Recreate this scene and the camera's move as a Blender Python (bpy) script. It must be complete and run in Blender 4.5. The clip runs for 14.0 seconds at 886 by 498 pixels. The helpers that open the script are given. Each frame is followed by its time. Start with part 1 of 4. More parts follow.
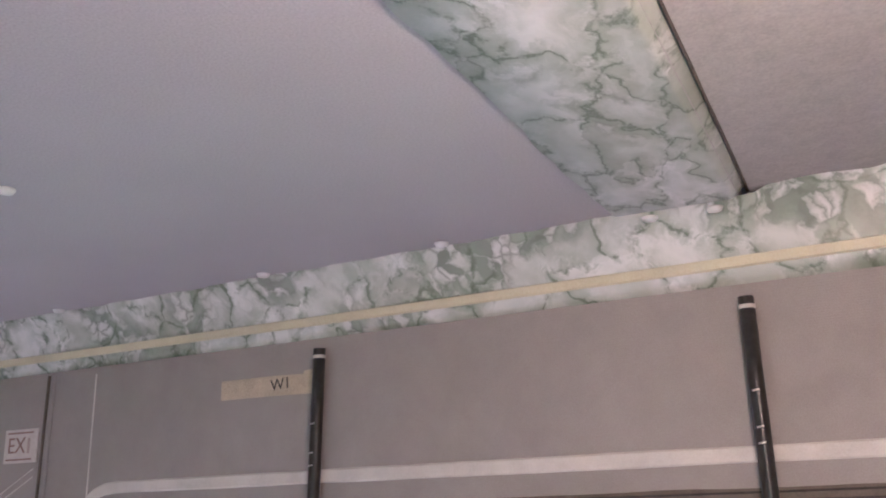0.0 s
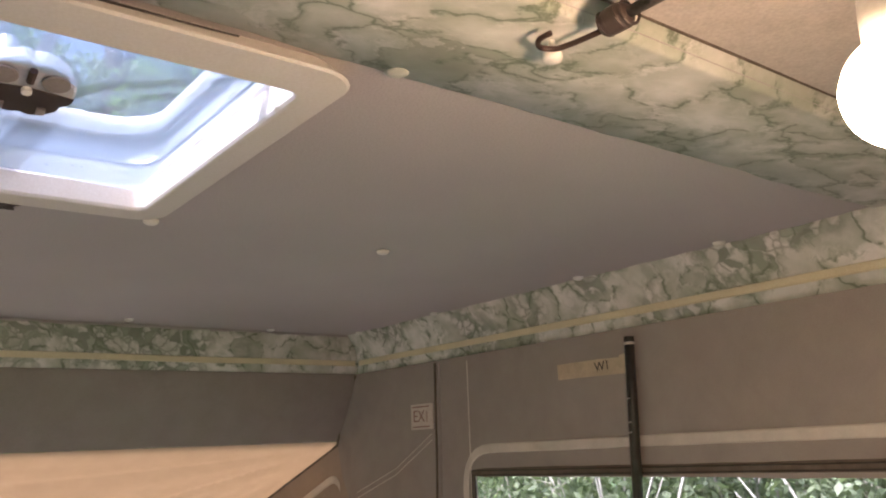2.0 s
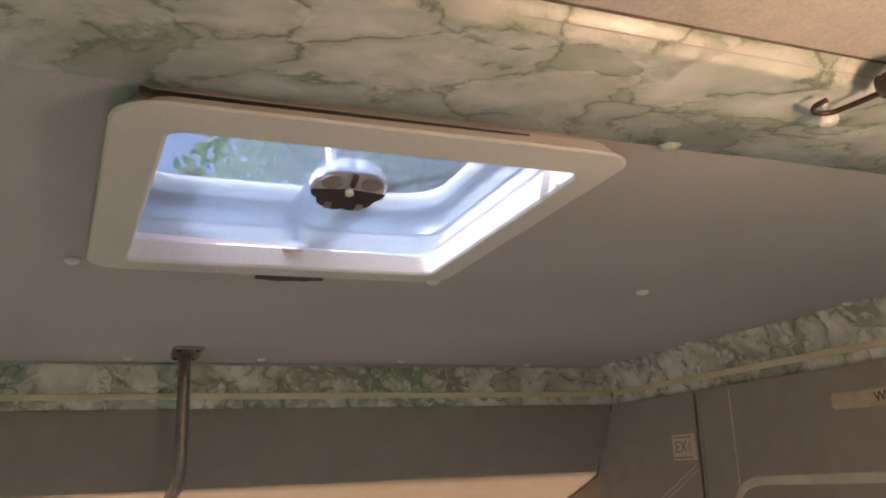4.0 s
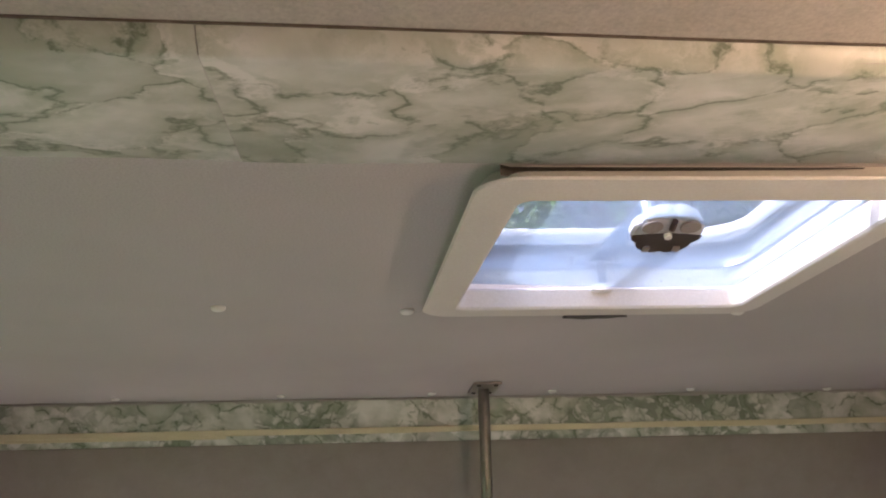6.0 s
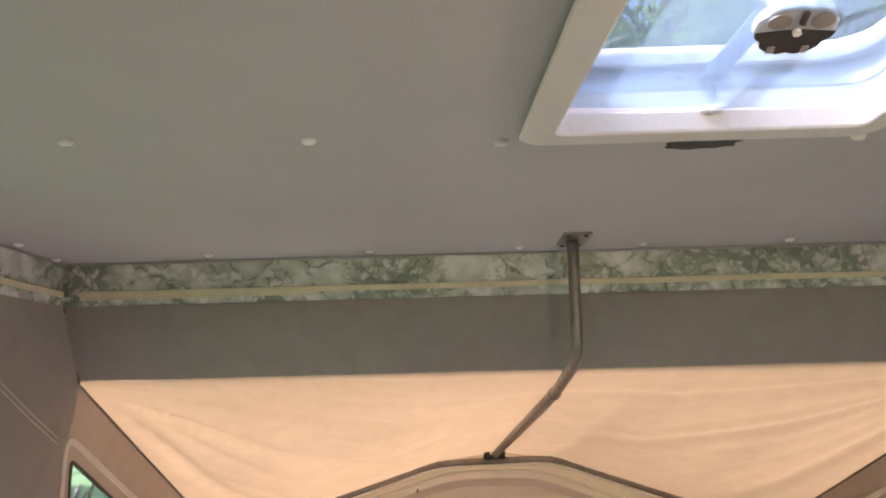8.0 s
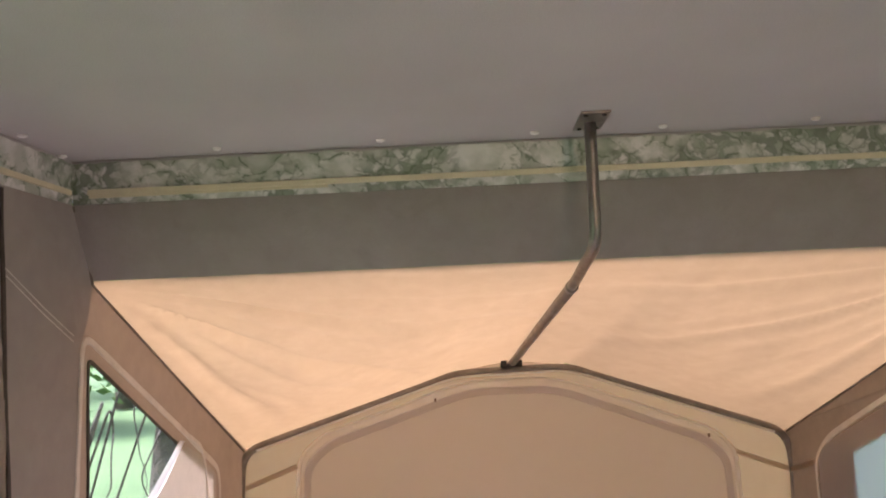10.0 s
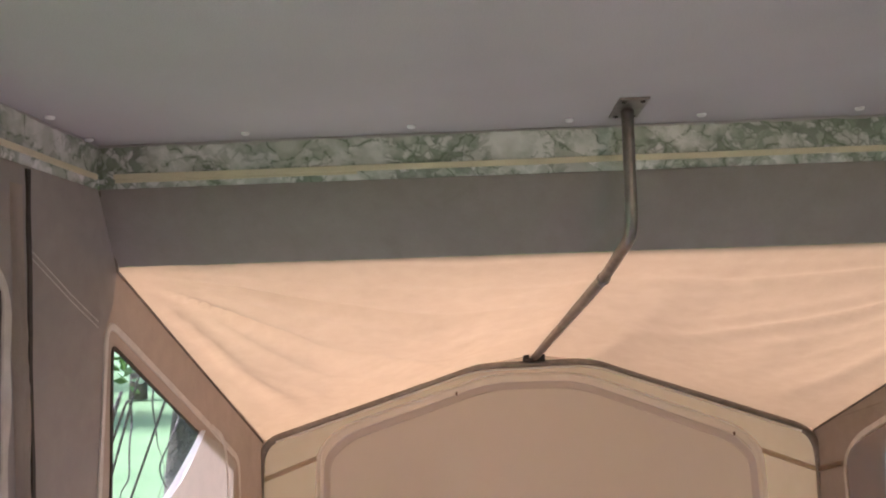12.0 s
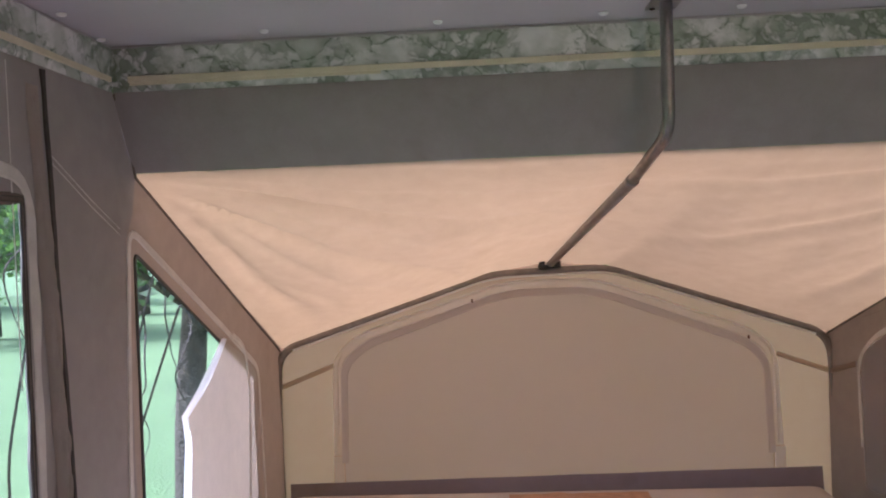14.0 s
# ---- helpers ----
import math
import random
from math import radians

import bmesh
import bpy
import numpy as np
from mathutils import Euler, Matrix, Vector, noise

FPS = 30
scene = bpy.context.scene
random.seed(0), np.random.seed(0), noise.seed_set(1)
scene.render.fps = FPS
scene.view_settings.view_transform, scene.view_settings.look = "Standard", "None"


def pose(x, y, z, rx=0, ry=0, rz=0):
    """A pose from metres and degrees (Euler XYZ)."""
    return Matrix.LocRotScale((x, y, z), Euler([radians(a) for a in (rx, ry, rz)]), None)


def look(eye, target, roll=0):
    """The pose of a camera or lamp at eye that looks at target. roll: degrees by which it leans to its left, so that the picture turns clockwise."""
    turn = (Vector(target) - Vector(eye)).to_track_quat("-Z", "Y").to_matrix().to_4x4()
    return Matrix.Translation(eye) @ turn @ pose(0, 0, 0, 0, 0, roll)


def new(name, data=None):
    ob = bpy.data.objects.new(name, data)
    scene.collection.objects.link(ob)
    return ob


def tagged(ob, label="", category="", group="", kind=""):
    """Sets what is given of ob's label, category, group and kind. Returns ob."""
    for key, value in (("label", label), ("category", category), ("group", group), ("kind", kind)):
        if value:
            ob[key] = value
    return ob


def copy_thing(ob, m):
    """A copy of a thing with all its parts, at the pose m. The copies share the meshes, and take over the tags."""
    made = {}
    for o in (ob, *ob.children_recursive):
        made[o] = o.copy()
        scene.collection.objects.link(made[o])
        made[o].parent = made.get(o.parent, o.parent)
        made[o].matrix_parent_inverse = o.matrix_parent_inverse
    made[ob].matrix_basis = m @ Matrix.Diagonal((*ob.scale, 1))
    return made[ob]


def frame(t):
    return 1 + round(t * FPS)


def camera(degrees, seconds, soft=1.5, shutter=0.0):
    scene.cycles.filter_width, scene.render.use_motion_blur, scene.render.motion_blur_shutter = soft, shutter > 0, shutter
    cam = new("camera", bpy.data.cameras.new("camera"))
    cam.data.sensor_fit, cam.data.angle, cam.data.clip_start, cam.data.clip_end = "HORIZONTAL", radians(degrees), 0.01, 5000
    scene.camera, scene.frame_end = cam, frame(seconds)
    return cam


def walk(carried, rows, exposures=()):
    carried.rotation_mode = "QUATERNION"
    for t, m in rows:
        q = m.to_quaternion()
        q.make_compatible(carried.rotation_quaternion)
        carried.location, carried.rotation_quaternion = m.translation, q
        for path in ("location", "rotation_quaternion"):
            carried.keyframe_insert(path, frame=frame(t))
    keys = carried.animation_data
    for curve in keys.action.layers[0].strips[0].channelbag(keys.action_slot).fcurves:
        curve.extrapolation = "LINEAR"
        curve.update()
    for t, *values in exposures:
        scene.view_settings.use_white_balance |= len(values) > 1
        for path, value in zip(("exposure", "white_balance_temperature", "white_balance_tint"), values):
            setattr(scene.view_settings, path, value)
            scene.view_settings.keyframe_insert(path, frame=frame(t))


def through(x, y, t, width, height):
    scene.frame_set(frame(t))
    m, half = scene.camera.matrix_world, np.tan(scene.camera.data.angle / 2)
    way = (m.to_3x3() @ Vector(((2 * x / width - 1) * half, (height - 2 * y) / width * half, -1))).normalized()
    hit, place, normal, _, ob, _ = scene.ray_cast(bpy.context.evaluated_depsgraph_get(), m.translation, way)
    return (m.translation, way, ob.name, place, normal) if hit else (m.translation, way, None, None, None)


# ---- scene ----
cam = camera(56.2, 14.0, soft=2.0)
PATH = [
    (0, (-0.011, 0.069, 1.725), (-0.864, 1.795, 2.266), -2.1),
    (0.5, (0.055, 0.034, 1.732), (-1.082, 1.595, 2.253), -2.7),
    (1, (0.083, -0.026, 1.74), (-1.16, 1.459, 2.241), -4.2),
    (1.5, (0.146, -0.04, 1.735), (-1.203, 1.364, 2.197), -3.6),
    (2, (0.214, -0.063, 1.744), (-1.324, 1.13, 2.203), -2.4),
    (2.5, (0.236, -0.075, 1.752), (-1.4, 0.977, 2.216), -2.2),
    (3, (0.244, -0.09, 1.755), (-1.448, 0.861, 2.235), -2.0),
    (3.2, (0.247, -0.098, 1.757), (-1.478, 0.788, 2.249), -1.7),
    (5.3, (0.262, -0.188, 1.773), (-1.594, 0.273, 2.36), -3.6),
    (5.5, (0.272, -0.194, 1.772), (-1.599, 0.181, 2.369), -2.9),
    (6, (0.29, -0.211, 1.772), (-1.611, -0.068, 2.376), -1.6),
    (6.5, (0.28, -0.225, 1.772), (-1.628, -0.177, 2.369), -1.3),
    (7, (0.268, -0.23, 1.751), (-1.672, -0.218, 2.237), -1.2),
    (7.5, (0.252, -0.231, 1.733), (-1.713, -0.238, 2.105), -1.4),
    (8, (0.241, -0.235, 1.724), (-1.731, -0.274, 2.059), -1.4),
    (8.5, (0.241, -0.237, 1.712), (-1.734, -0.281, 2.024), -1.6),
    (9, (0.228, -0.236, 1.676), (-1.756, -0.302, 1.918), -1.7),
    (9.2, (0.219, -0.237, 1.663), (-1.77, -0.307, 1.855), -1.8),
    (11.3, (0.173, -0.265, 1.626), (-1.815, -0.346, 1.824), -2.9),
    (11.5, (0.171, -0.272, 1.628), (-1.817, -0.36, 1.825), -2.4),
    (12, (0.161, -0.276, 1.626), (-1.828, -0.385, 1.804), -1.6),
    (12.5, (0.154, -0.289, 1.615), (-1.835, -0.415, 1.78), -1.3),
    (13, (0.125, -0.309, 1.596), (-1.869, -0.435, 1.686), -1.1),
    (13.5, (0.114, -0.336, 1.6), (-1.882, -0.459, 1.576), -1.7),
    (14, (0.13, -0.338, 1.61), (-1.867, -0.447, 1.579), -2.2),
]
EXPOSURES = [(0, 2.27, 4750, 37), (0.2, 2.38, 4850, 35), (0.5, 2.52, 4750, 32), (0.9, 2.43, 5250, 30), (1.5, 2.0, 5800, 29), (2.2, 1.37, 5800, 28), (3, 1.15, 5800, 26), (5.5, 1.26, 5780, 26), (6, 1.61, 5780, 28), (7, 1.76, 5730, 26), (7.6, 1.9, 5630, 25), (9, 1.89, 5630, 27), (11.5, 1.78, 5470, 28), (12, 1.83, 5320, 29), (13, 1.93, 5020, 25), (13.5, 1.61, 4970, 27), (14, 1.53, 5020, 29)]
walk(cam, [(t, look(eye, target, roll)) for t, eye, target, roll in PATH], EXPOSURES)

# ---- world, sun, exposure ----
SUN_DIR = Vector((0.10, -0.75, 1.0)).normalized()
world = bpy.data.worlds.new("sky")
scene.world = world
world.use_nodes = True
wn, wl = world.node_tree.nodes, world.node_tree.links
sky = wn.new("ShaderNodeTexSky")
sky.sky_type = "NISHITA"
sky.sun_disc = False
sky.sun_elevation = math.asin(SUN_DIR.z)
sky.sun_rotation = math.atan2(SUN_DIR.x, SUN_DIR.y)
sky.air_density, sky.dust_density = 1.0, 6.0
wn["Background"].inputs["Strength"].default_value = 0.15
haze = wn.new("ShaderNodeHueSaturation")
haze.inputs["Saturation"].default_value, haze.inputs["Value"].default_value = 0.95, 1.05
wl.new(sky.outputs["Color"], haze.inputs["Color"])
wl.new(haze.outputs["Color"], wn["Background"].inputs["Color"])

sun = new("sun", bpy.data.lights.new("sun", "SUN"))
sun.data.energy, sun.data.angle, sun.data.color = 3.2, radians(0.6), (1.0, 0.94, 0.86)
sun.matrix_world = look(SUN_DIR * 20, (0, 0, 0))

# ---- materials ----


def mat(name):
    m = bpy.data.materials.new(name)
    m.use_nodes = True
    nt = m.node_tree
    return m, nt.nodes, nt.links, nt.nodes["Principled BSDF"]


def coords(n, l, scale=(1, 1, 1), kind="Object"):
    tc = n.new("ShaderNodeTexCoord")
    mp = n.new("ShaderNodeMapping")
    mp.inputs["Scale"].default_value = scale
    l.new(tc.outputs[kind], mp.inputs["Vector"])
    return mp.outputs["Vector"]


def noise_tex(n, l, vec, scale, detail=4, rough=0.55, warp=0.0):
    t = n.new("ShaderNodeTexNoise")
    t.inputs["Scale"].default_value, t.inputs["Detail"].default_value = scale, detail
    t.inputs["Roughness"].default_value, t.inputs["Distortion"].default_value = rough, warp
    l.new(vec, t.inputs["Vector"])
    return t


def ramp(n, l, fac, stops):
    r = n.new("ShaderNodeValToRGB")
    while len(r.color_ramp.elements) < len(stops):
        r.color_ramp.elements.new(0.5)
    for e, (p, c) in zip(r.color_ramp.elements, stops):
        e.position, e.color = p, (*c, 1)
    l.new(fac, r.inputs["Fac"])
    return r.outputs["Color"]


def mix(n, l, fac, a, b, blend="MIX"):
    m = n.new("ShaderNodeMix")
    m.data_type, m.blend_type = "RGBA", blend
    for v, s in ((fac, m.inputs[0]), (a, m.inputs[6]), (b, m.inputs[7])):
        if isinstance(v, (int, float)):
            s.default_value = v
        elif isinstance(v, tuple):
            s.default_value = (*v, 1)
        else:
            l.new(v, s)
    return m.outputs[2]


def bump(n, l, height, strength, distance, bsdf):
    b = n.new("ShaderNodeBump")
    b.inputs["Strength"].default_value, b.inputs["Distance"].default_value = strength, distance
    l.new(height, b.inputs["Height"])
    l.new(b.outputs["Normal"], bsdf.inputs["Normal"])
    return b


def simple(name, colour, rough=0.5, metal=0.0, vary=0.12, scale=30.0, relief=0.1, depth=0.001, fine=400.0):
    """A plain material with stains at one scale and grain at another."""
    m, n, l, b = mat(name)
    v = coords(n, l)
    big = noise_tex(n, l, v, scale, 5)
    small = noise_tex(n, l, v, fine, 2)
    dark = tuple(c * (1 - vary) for c in colour)
    light = tuple(min(1, c * (1 + vary)) for c in colour)
    c1 = ramp(n, l, big.outputs["Fac"], ((0.3, dark), (0.7, light)))
    c2 = mix(n, l, 0.25, c1, small.outputs["Fac"], "OVERLAY")
    l.new(c2, b.inputs["Base Color"])
    b.inputs["Roughness"].default_value, b.inputs["Metallic"].default_value = rough, metal
    bump(n, l, small.outputs["Fac"], relief, depth, b)
    return m


def canvas(name, colour, through, amount=0.5, weave=900.0, sags=0.5):
    """Woven cloth that lets part of the light through."""
    m, n, l, b = mat(name)
    v = coords(n, l)
    folds = noise_tex(n, l, v, 3.0, 3, 0.5, 0.4)
    blot = noise_tex(n, l, v, 22.0, 5, 0.6)
    fine = noise_tex(n, l, v, weave, 2)
    c = ramp(n, l, blot.outputs["Fac"], ((0.28, tuple(x * 0.93 for x in colour)), (0.72, tuple(min(1, x * 1.05) for x in colour))))
    c = mix(n, l, 0.3, c, fine.outputs["Fac"], "OVERLAY")
    c = mix(n, l, 0.12, c, folds.outputs["Fac"], "OVERLAY")
    spots = noise_tex(n, l, v, 7.0, 4, 0.55, 0.3)
    c = mix(n, l, ramp(n, l, spots.outputs["Fac"], ((0.62, (0, 0, 0)), (0.78, (0.35, 0.35, 0.35)))), c, tuple(x * 0.55 for x in colour))
    l.new(c, b.inputs["Base Color"])
    b.inputs["Roughness"].default_value = 0.85
    b.inputs["Specular IOR Level"].default_value = 0.2
    threads = n.new("ShaderNodeTexWave")
    threads.inputs["Scale"].default_value, threads.inputs["Distortion"].default_value = 120.0, 0.6
    threads.bands_direction = "Z"
    l.new(v, threads.inputs["Vector"])
    hgt = mix(n, l, 0.4, fine.outputs["Fac"], threads.outputs["Fac"])
    small_bump = bump(n, l, hgt, 0.22, 0.0006, b)
    sag = n.new("ShaderNodeBump")
    sag.inputs["Strength"].default_value, sag.inputs["Distance"].default_value = sags, 0.012
    l.new(noise_tex(n, l, v, 6.0, 2, 0.4, 0.6).outputs["Fac"], sag.inputs["Height"])
    l.new(sag.outputs["Normal"], small_bump.inputs["Normal"])
    tr = n.new("ShaderNodeBsdfTranslucent")
    tcol = mix(n, l, 0.07, through, blot.outputs["Fac"], "OVERLAY")
    l.new(tcol, tr.inputs["Color"])
    ms = n.new("ShaderNodeMixShader")
    ms.inputs[0].default_value = amount
    l.new(b.outputs[0], ms.inputs[1])
    l.new(tr.outputs[0], ms.inputs[2])
    l.new(ms.outputs[0], n["Material Output"].inputs["Surface"])
    return m


def marble(name, stretch=(1, 1, 1), size=1.0, crumbs=0.46, veined=0.46, warp=1.0):
    """Printed adhesive vinyl: pale flakes of stone among green, with dark veins between some of them."""
    m, n, l, b = mat(name)
    turn = n.new("ShaderNodeMapping")
    turn.inputs["Rotation"].default_value = (0.45, -0.45, 0)
    l.new(coords(n, l), turn.inputs["Vector"])
    slant = n.new("ShaderNodeMapping")
    slant.inputs["Scale"].default_value = stretch
    l.new(turn.outputs["Vector"], slant.inputs["Vector"])
    v = slant.outputs["Vector"]
    w1 = noise_tex(n, l, v, 8.0 * size, 3, 0.55)
    w2 = noise_tex(n, l, v, 42.0 * size, 4, 0.65)
    wv = v
    for w, amount in ((w1, 0.11 * warp), (w2, 0.022 * warp)):
        s = n.new("ShaderNodeVectorMath")
        s.operation = "MULTIPLY_ADD"
        l.new(w.outputs["Color"], s.inputs[0])
        s.inputs[1].default_value = (amount / size,) * 3
        l.new(wv, s.inputs[2])
        wv = s.outputs[0]

    def cells(scale, feature, out, vec):
        vo = n.new("ShaderNodeTexVoronoi")
        vo.feature = feature
        vo.inputs["Scale"].default_value = scale
        l.new(vec, vo.inputs["Vector"])
        return vo.outputs[out]

    def grey(a):
        return (a, a, a)

    flake = cells(11 * size, "F1", "Color", wv)
    rim = cells(11 * size, "DISTANCE_TO_EDGE", "Distance", wv)
    crumb = cells(46 * size, "F1", "Color", wv)
    crumb_rim = cells(46 * size, "DISTANCE_TO_EDGE", "Distance", wv)
    zone = noise_tex(n, l, wv, 5.0 * size, 3, 0.5)
    tone = noise_tex(n, l, wv, 26.0 * size, 5, 0.65)
    shade = noise_tex(n, l, v, 13.0 * size, 3, 0.5)
    # large flakes
    c = ramp(n, l, flake, ((0.50, (0.83, 0.82, 0.80)), (0.62, (0.72, 0.72, 0.69)), (0.76, (0.48, 0.51, 0.44)), (0.92, (0.31, 0.35, 0.28))))
    c = mix(n, l, 0.5, c, ramp(n, l, shade.outputs["Fac"], ((0.38, (0.40, 0.43, 0.36)), (0.58, (0.83, 0.82, 0.80)))))
    c = mix(n, l, 0.35, c, tone.outputs["Fac"], "OVERLAY")
    # crumbled green zones
    busy = ramp(n, l, zone.outputs["Fac"], ((crumbs, grey(0)), (crumbs + 0.07, grey(1.0))))
    bits = ramp(n, l, crumb, ((0.26, (0.09, 0.135, 0.08)), (0.42, (0.225, 0.285, 0.20)), (0.54, (0.74, 0.73, 0.71))))
    bits = mix(n, l, ramp(n, l, crumb_rim, ((0.0, grey(0.85)), (0.10, grey(0.35)), (0.22, grey(0)))), bits, (0.085, 0.12, 0.075))
    c = mix(n, l, busy, c, mix(n, l, 0.25, bits, c))
    # dark veins along part of the flakes
    part_of = ramp(n, l, tone.outputs["Fac"], ((veined, grey(0.0)), (veined + 0.14, grey(0.95))))
    halo = mix(n, l, 1.0, ramp(n, l, rim, ((0.0, grey(0.80)), (0.14, grey(0.45)), (0.38, grey(0)))), part_of, "MULTIPLY")
    c = mix(n, l, halo, c, (0.305, 0.36, 0.275))
    vein = mix(n, l, 1.0, ramp(n, l, rim, ((0.0, grey(0.9)), (0.02, grey(0.5)), (0.045, grey(0)))), part_of, "MULTIPLY")
    c = mix(n, l, vein, c, (0.11, 0.15, 0.095))
    c = mix(n, l, 0.04, c, (0.54, 0.56, 0.49))
    l.new(c, b.inputs["Base Color"])
    b.inputs["Roughness"].default_value = 0.36
    bump(n, l, w2.outputs["Fac"], 0.08, 0.001, b)
    return m


def screen_mat(name, tint, thread, cover, glossy=False):
    """Insect mesh or clear vinyl: mostly see-through."""
    m, n, l, b = mat(name)
    tr = n.new("ShaderNodeBsdfTransparent")
    tr.inputs["Color"].default_value = (*tint, 1)
    b.inputs["Base Color"].default_value = (*thread, 1)
    b.inputs["Roughness"].default_value = 0.15 if glossy else 0.6
    ms = n.new("ShaderNodeMixShader")
    v = coords(n, l)
    cloud = noise_tex(n, l, v, 14.0, 4)
    if glossy:
        f = ramp(n, l, cloud.outputs["Fac"], ((0.35, (cover * 0.6,) * 3), (0.75, (cover * 1.5,) * 3)))
    else:
        mesh = []
        for d in ("X", "Y"):
            wv = n.new("ShaderNodeTexWave")
            wv.bands_direction = d
            wv.inputs["Scale"].default_value = 420.0
            l.new(v, wv.inputs["Vector"])
            mesh.append(ramp(n, l, wv.outputs["Fac"], ((0.62, (cover * 0.35,) * 3), (0.9, (min(1, cover * 2.6),) * 3))))
        f = mix(n, l, 1.0, mesh[0], mesh[1], "LIGHTEN")
    l.new(f, ms.inputs[0])
    l.new(tr.outputs[0], ms.inputs[1])
    lit = n.new("ShaderNodeBsdfTranslucent")
    lit.inputs["Color"].default_value = (*thread, 1)
    cloth = n.new("ShaderNodeMixShader")
    cloth.inputs[0].default_value = 0.0 if glossy else 0.05
    l.new(b.outputs[0], cloth.inputs[1])
    l.new(lit.outputs[0], cloth.inputs[2])
    l.new(cloth.outputs[0], ms.inputs[2])
    l.new(ms.outputs[0], n["Material Output"].inputs["Surface"])
    return m


def leaf_mat(name, c1, c2, lit=(1.6, 1.9, 0.7)):
    m, n, l, b = mat(name)
    g = n.new("ShaderNodeNewGeometry")
    c = ramp(n, l, g.outputs["Random Per Island"], ((0.0, c1), (1.0, c2)))
    l.new(c, b.inputs["Base Color"])
    b.inputs["Roughness"].default_value = 0.5
    tr = n.new("ShaderNodeBsdfTranslucent")
    l.new(mix(n, l, 1.0, c, lit, "MULTIPLY"), tr.inputs["Color"])
    ms = n.new("ShaderNodeMixShader")
    ms.inputs[0].default_value = 0.42
    l.new(b.outputs[0], ms.inputs[1])
    l.new(tr.outputs[0], ms.inputs[2])
    l.new(ms.outputs[0], n["Material Output"].inputs["Surface"])
    return m


CEIL = simple("ceiling_board", (0.488, 0.460, 0.466), 0.75, vary=0.07, scale=2.2, relief=0.25, depth=0.0006, fine=520)
CEIL2 = simple("rear_ceiling_board", (0.47, 0.43, 0.39), 0.75, vary=0.08, scale=60, relief=0.2, depth=0.0007, fine=420)
MARBLE = marble("marble_vinyl", (1.10, 1.10, 1.35), 1.05, 0.475, 0.43)
MARBLE_BAND = marble("marble_vinyl_band", (1.30, 0.72, 1.0), 1.15, 0.57, 0.39, 1.75)
TRIM = simple("cream_trim", (0.72, 0.66, 0.47), 0.4, vary=0.10, scale=14, relief=0.05)
WHITE = simple("white_plastic", (0.70, 0.68, 0.65), 0.42, vary=0.05, scale=9, relief=0.04)
CAP = simple("white_cap", (0.82, 0.81, 0.78), 0.35, vary=0.05, scale=40, relief=0.03)
CANVAS = canvas("canvas_wall", (0.40, 0.365, 0.335), (0.24, 0.20, 0.16), 0.10)
CANVAS_ROOF = canvas("canvas_roof", (0.46, 0.38, 0.31), (0.280, 0.180, 0.085), 0.42, sags=0.08)
CANVAS_END = canvas("canvas_end", (0.50, 0.41, 0.32), (0.86, 0.65, 0.48), 0.72, sags=0.2)
CANVAS_SIDE = canvas("canvas_side", (0.48, 0.41, 0.35), (0.42, 0.33, 0.245), 0.32)
# Darker, denser copy of the tent canvas: the roof rim's shade put into the colour.
HEAD = canvas("canvas_shaded", (0.315, 0.283, 0.258), (0.10, 0.085, 0.07), 0.06)
FLAP = canvas("canvas_flap", (0.62, 0.55, 0.53), (0.97, 0.953, 0.958), 0.86, sags=0.7)
# Slightly darker flap canvas, for the soft shadow beside the binding.
EDGE_SHADE = canvas("canvas_edge_shade", (0.52, 0.46, 0.46), (0.86, 0.83, 0.85), 0.86)
COVER = canvas("canvas_cover", (0.52, 0.46, 0.40), (0.40, 0.32, 0.25), 0.25)
SKIRT = canvas("canvas_skirt", (0.33, 0.27, 0.275), (0.20, 0.15, 0.14), 0.2)
BIND = simple("white_binding", (0.66, 0.62, 0.56), 0.7, vary=0.10, scale=25, relief=0.3, fine=700)
VINYL_EDGE = canvas("white_vinyl", (0.85, 0.85, 0.86), (0.95, 0.95, 0.97), 0.8)
ZIP = simple("zipper", (0.045, 0.038, 0.034), 0.6, vary=0.3, scale=60, relief=0.5)
ZIP_TAPE = simple("zipper_tape", (0.15, 0.125, 0.10), 0.8, vary=0.2, scale=40, relief=0.4)
STRAP = canvas("brown_webbing", (0.42, 0.34, 0.27), (0.66, 0.52, 0.40), 0.6)
BIND_END = canvas("cream_binding", (0.95, 0.90, 0.84), (0.98, 0.95, 0.90), 0.5)
PULL = simple("bronze_pull", (0.16, 0.085, 0.06), 0.45, 0.4, vary=0.2, scale=40)
STEEL = simple("dull_steel", (0.30, 0.28, 0.26), 0.38, 0.9, vary=0.25, scale=25, relief=0.15)
STEEL2 = simple("grey_tube", (0.26, 0.235, 0.21), 0.5, 0.6, vary=0.2, scale=30, relief=0.12)
BARM = simple("grey_bar", (0.13, 0.15, 0.18), 0.5, 0.3, vary=0.25, scale=40)
ALU = simple("aluminium", (0.52, 0.55, 0.58), 0.45, 0.7, vary=0.25, scale=18, relief=0.2)
BLACK_ROD = simple("black_rod", (0.028, 0.026, 0.024), 0.3, vary=0.5, scale=60, relief=0.2)
BLACK = simple("black_plastic", (0.025, 0.022, 0.02), 0.6, vary=0.3, scale=40)
BROWN = simple("dark_brown_plastic", (0.042, 0.031, 0.027), 0.5, vary=0.25, scale=40)
HOOK = simple("brown_coated_hook", (0.045, 0.024, 0.018), 0.4, vary=0.3, scale=60)
CORD = simple("braided_cord", (0.085, 0.072, 0.06), 0.85, vary=0.35, scale=160, relief=0.9, depth=0.002, fine=900)
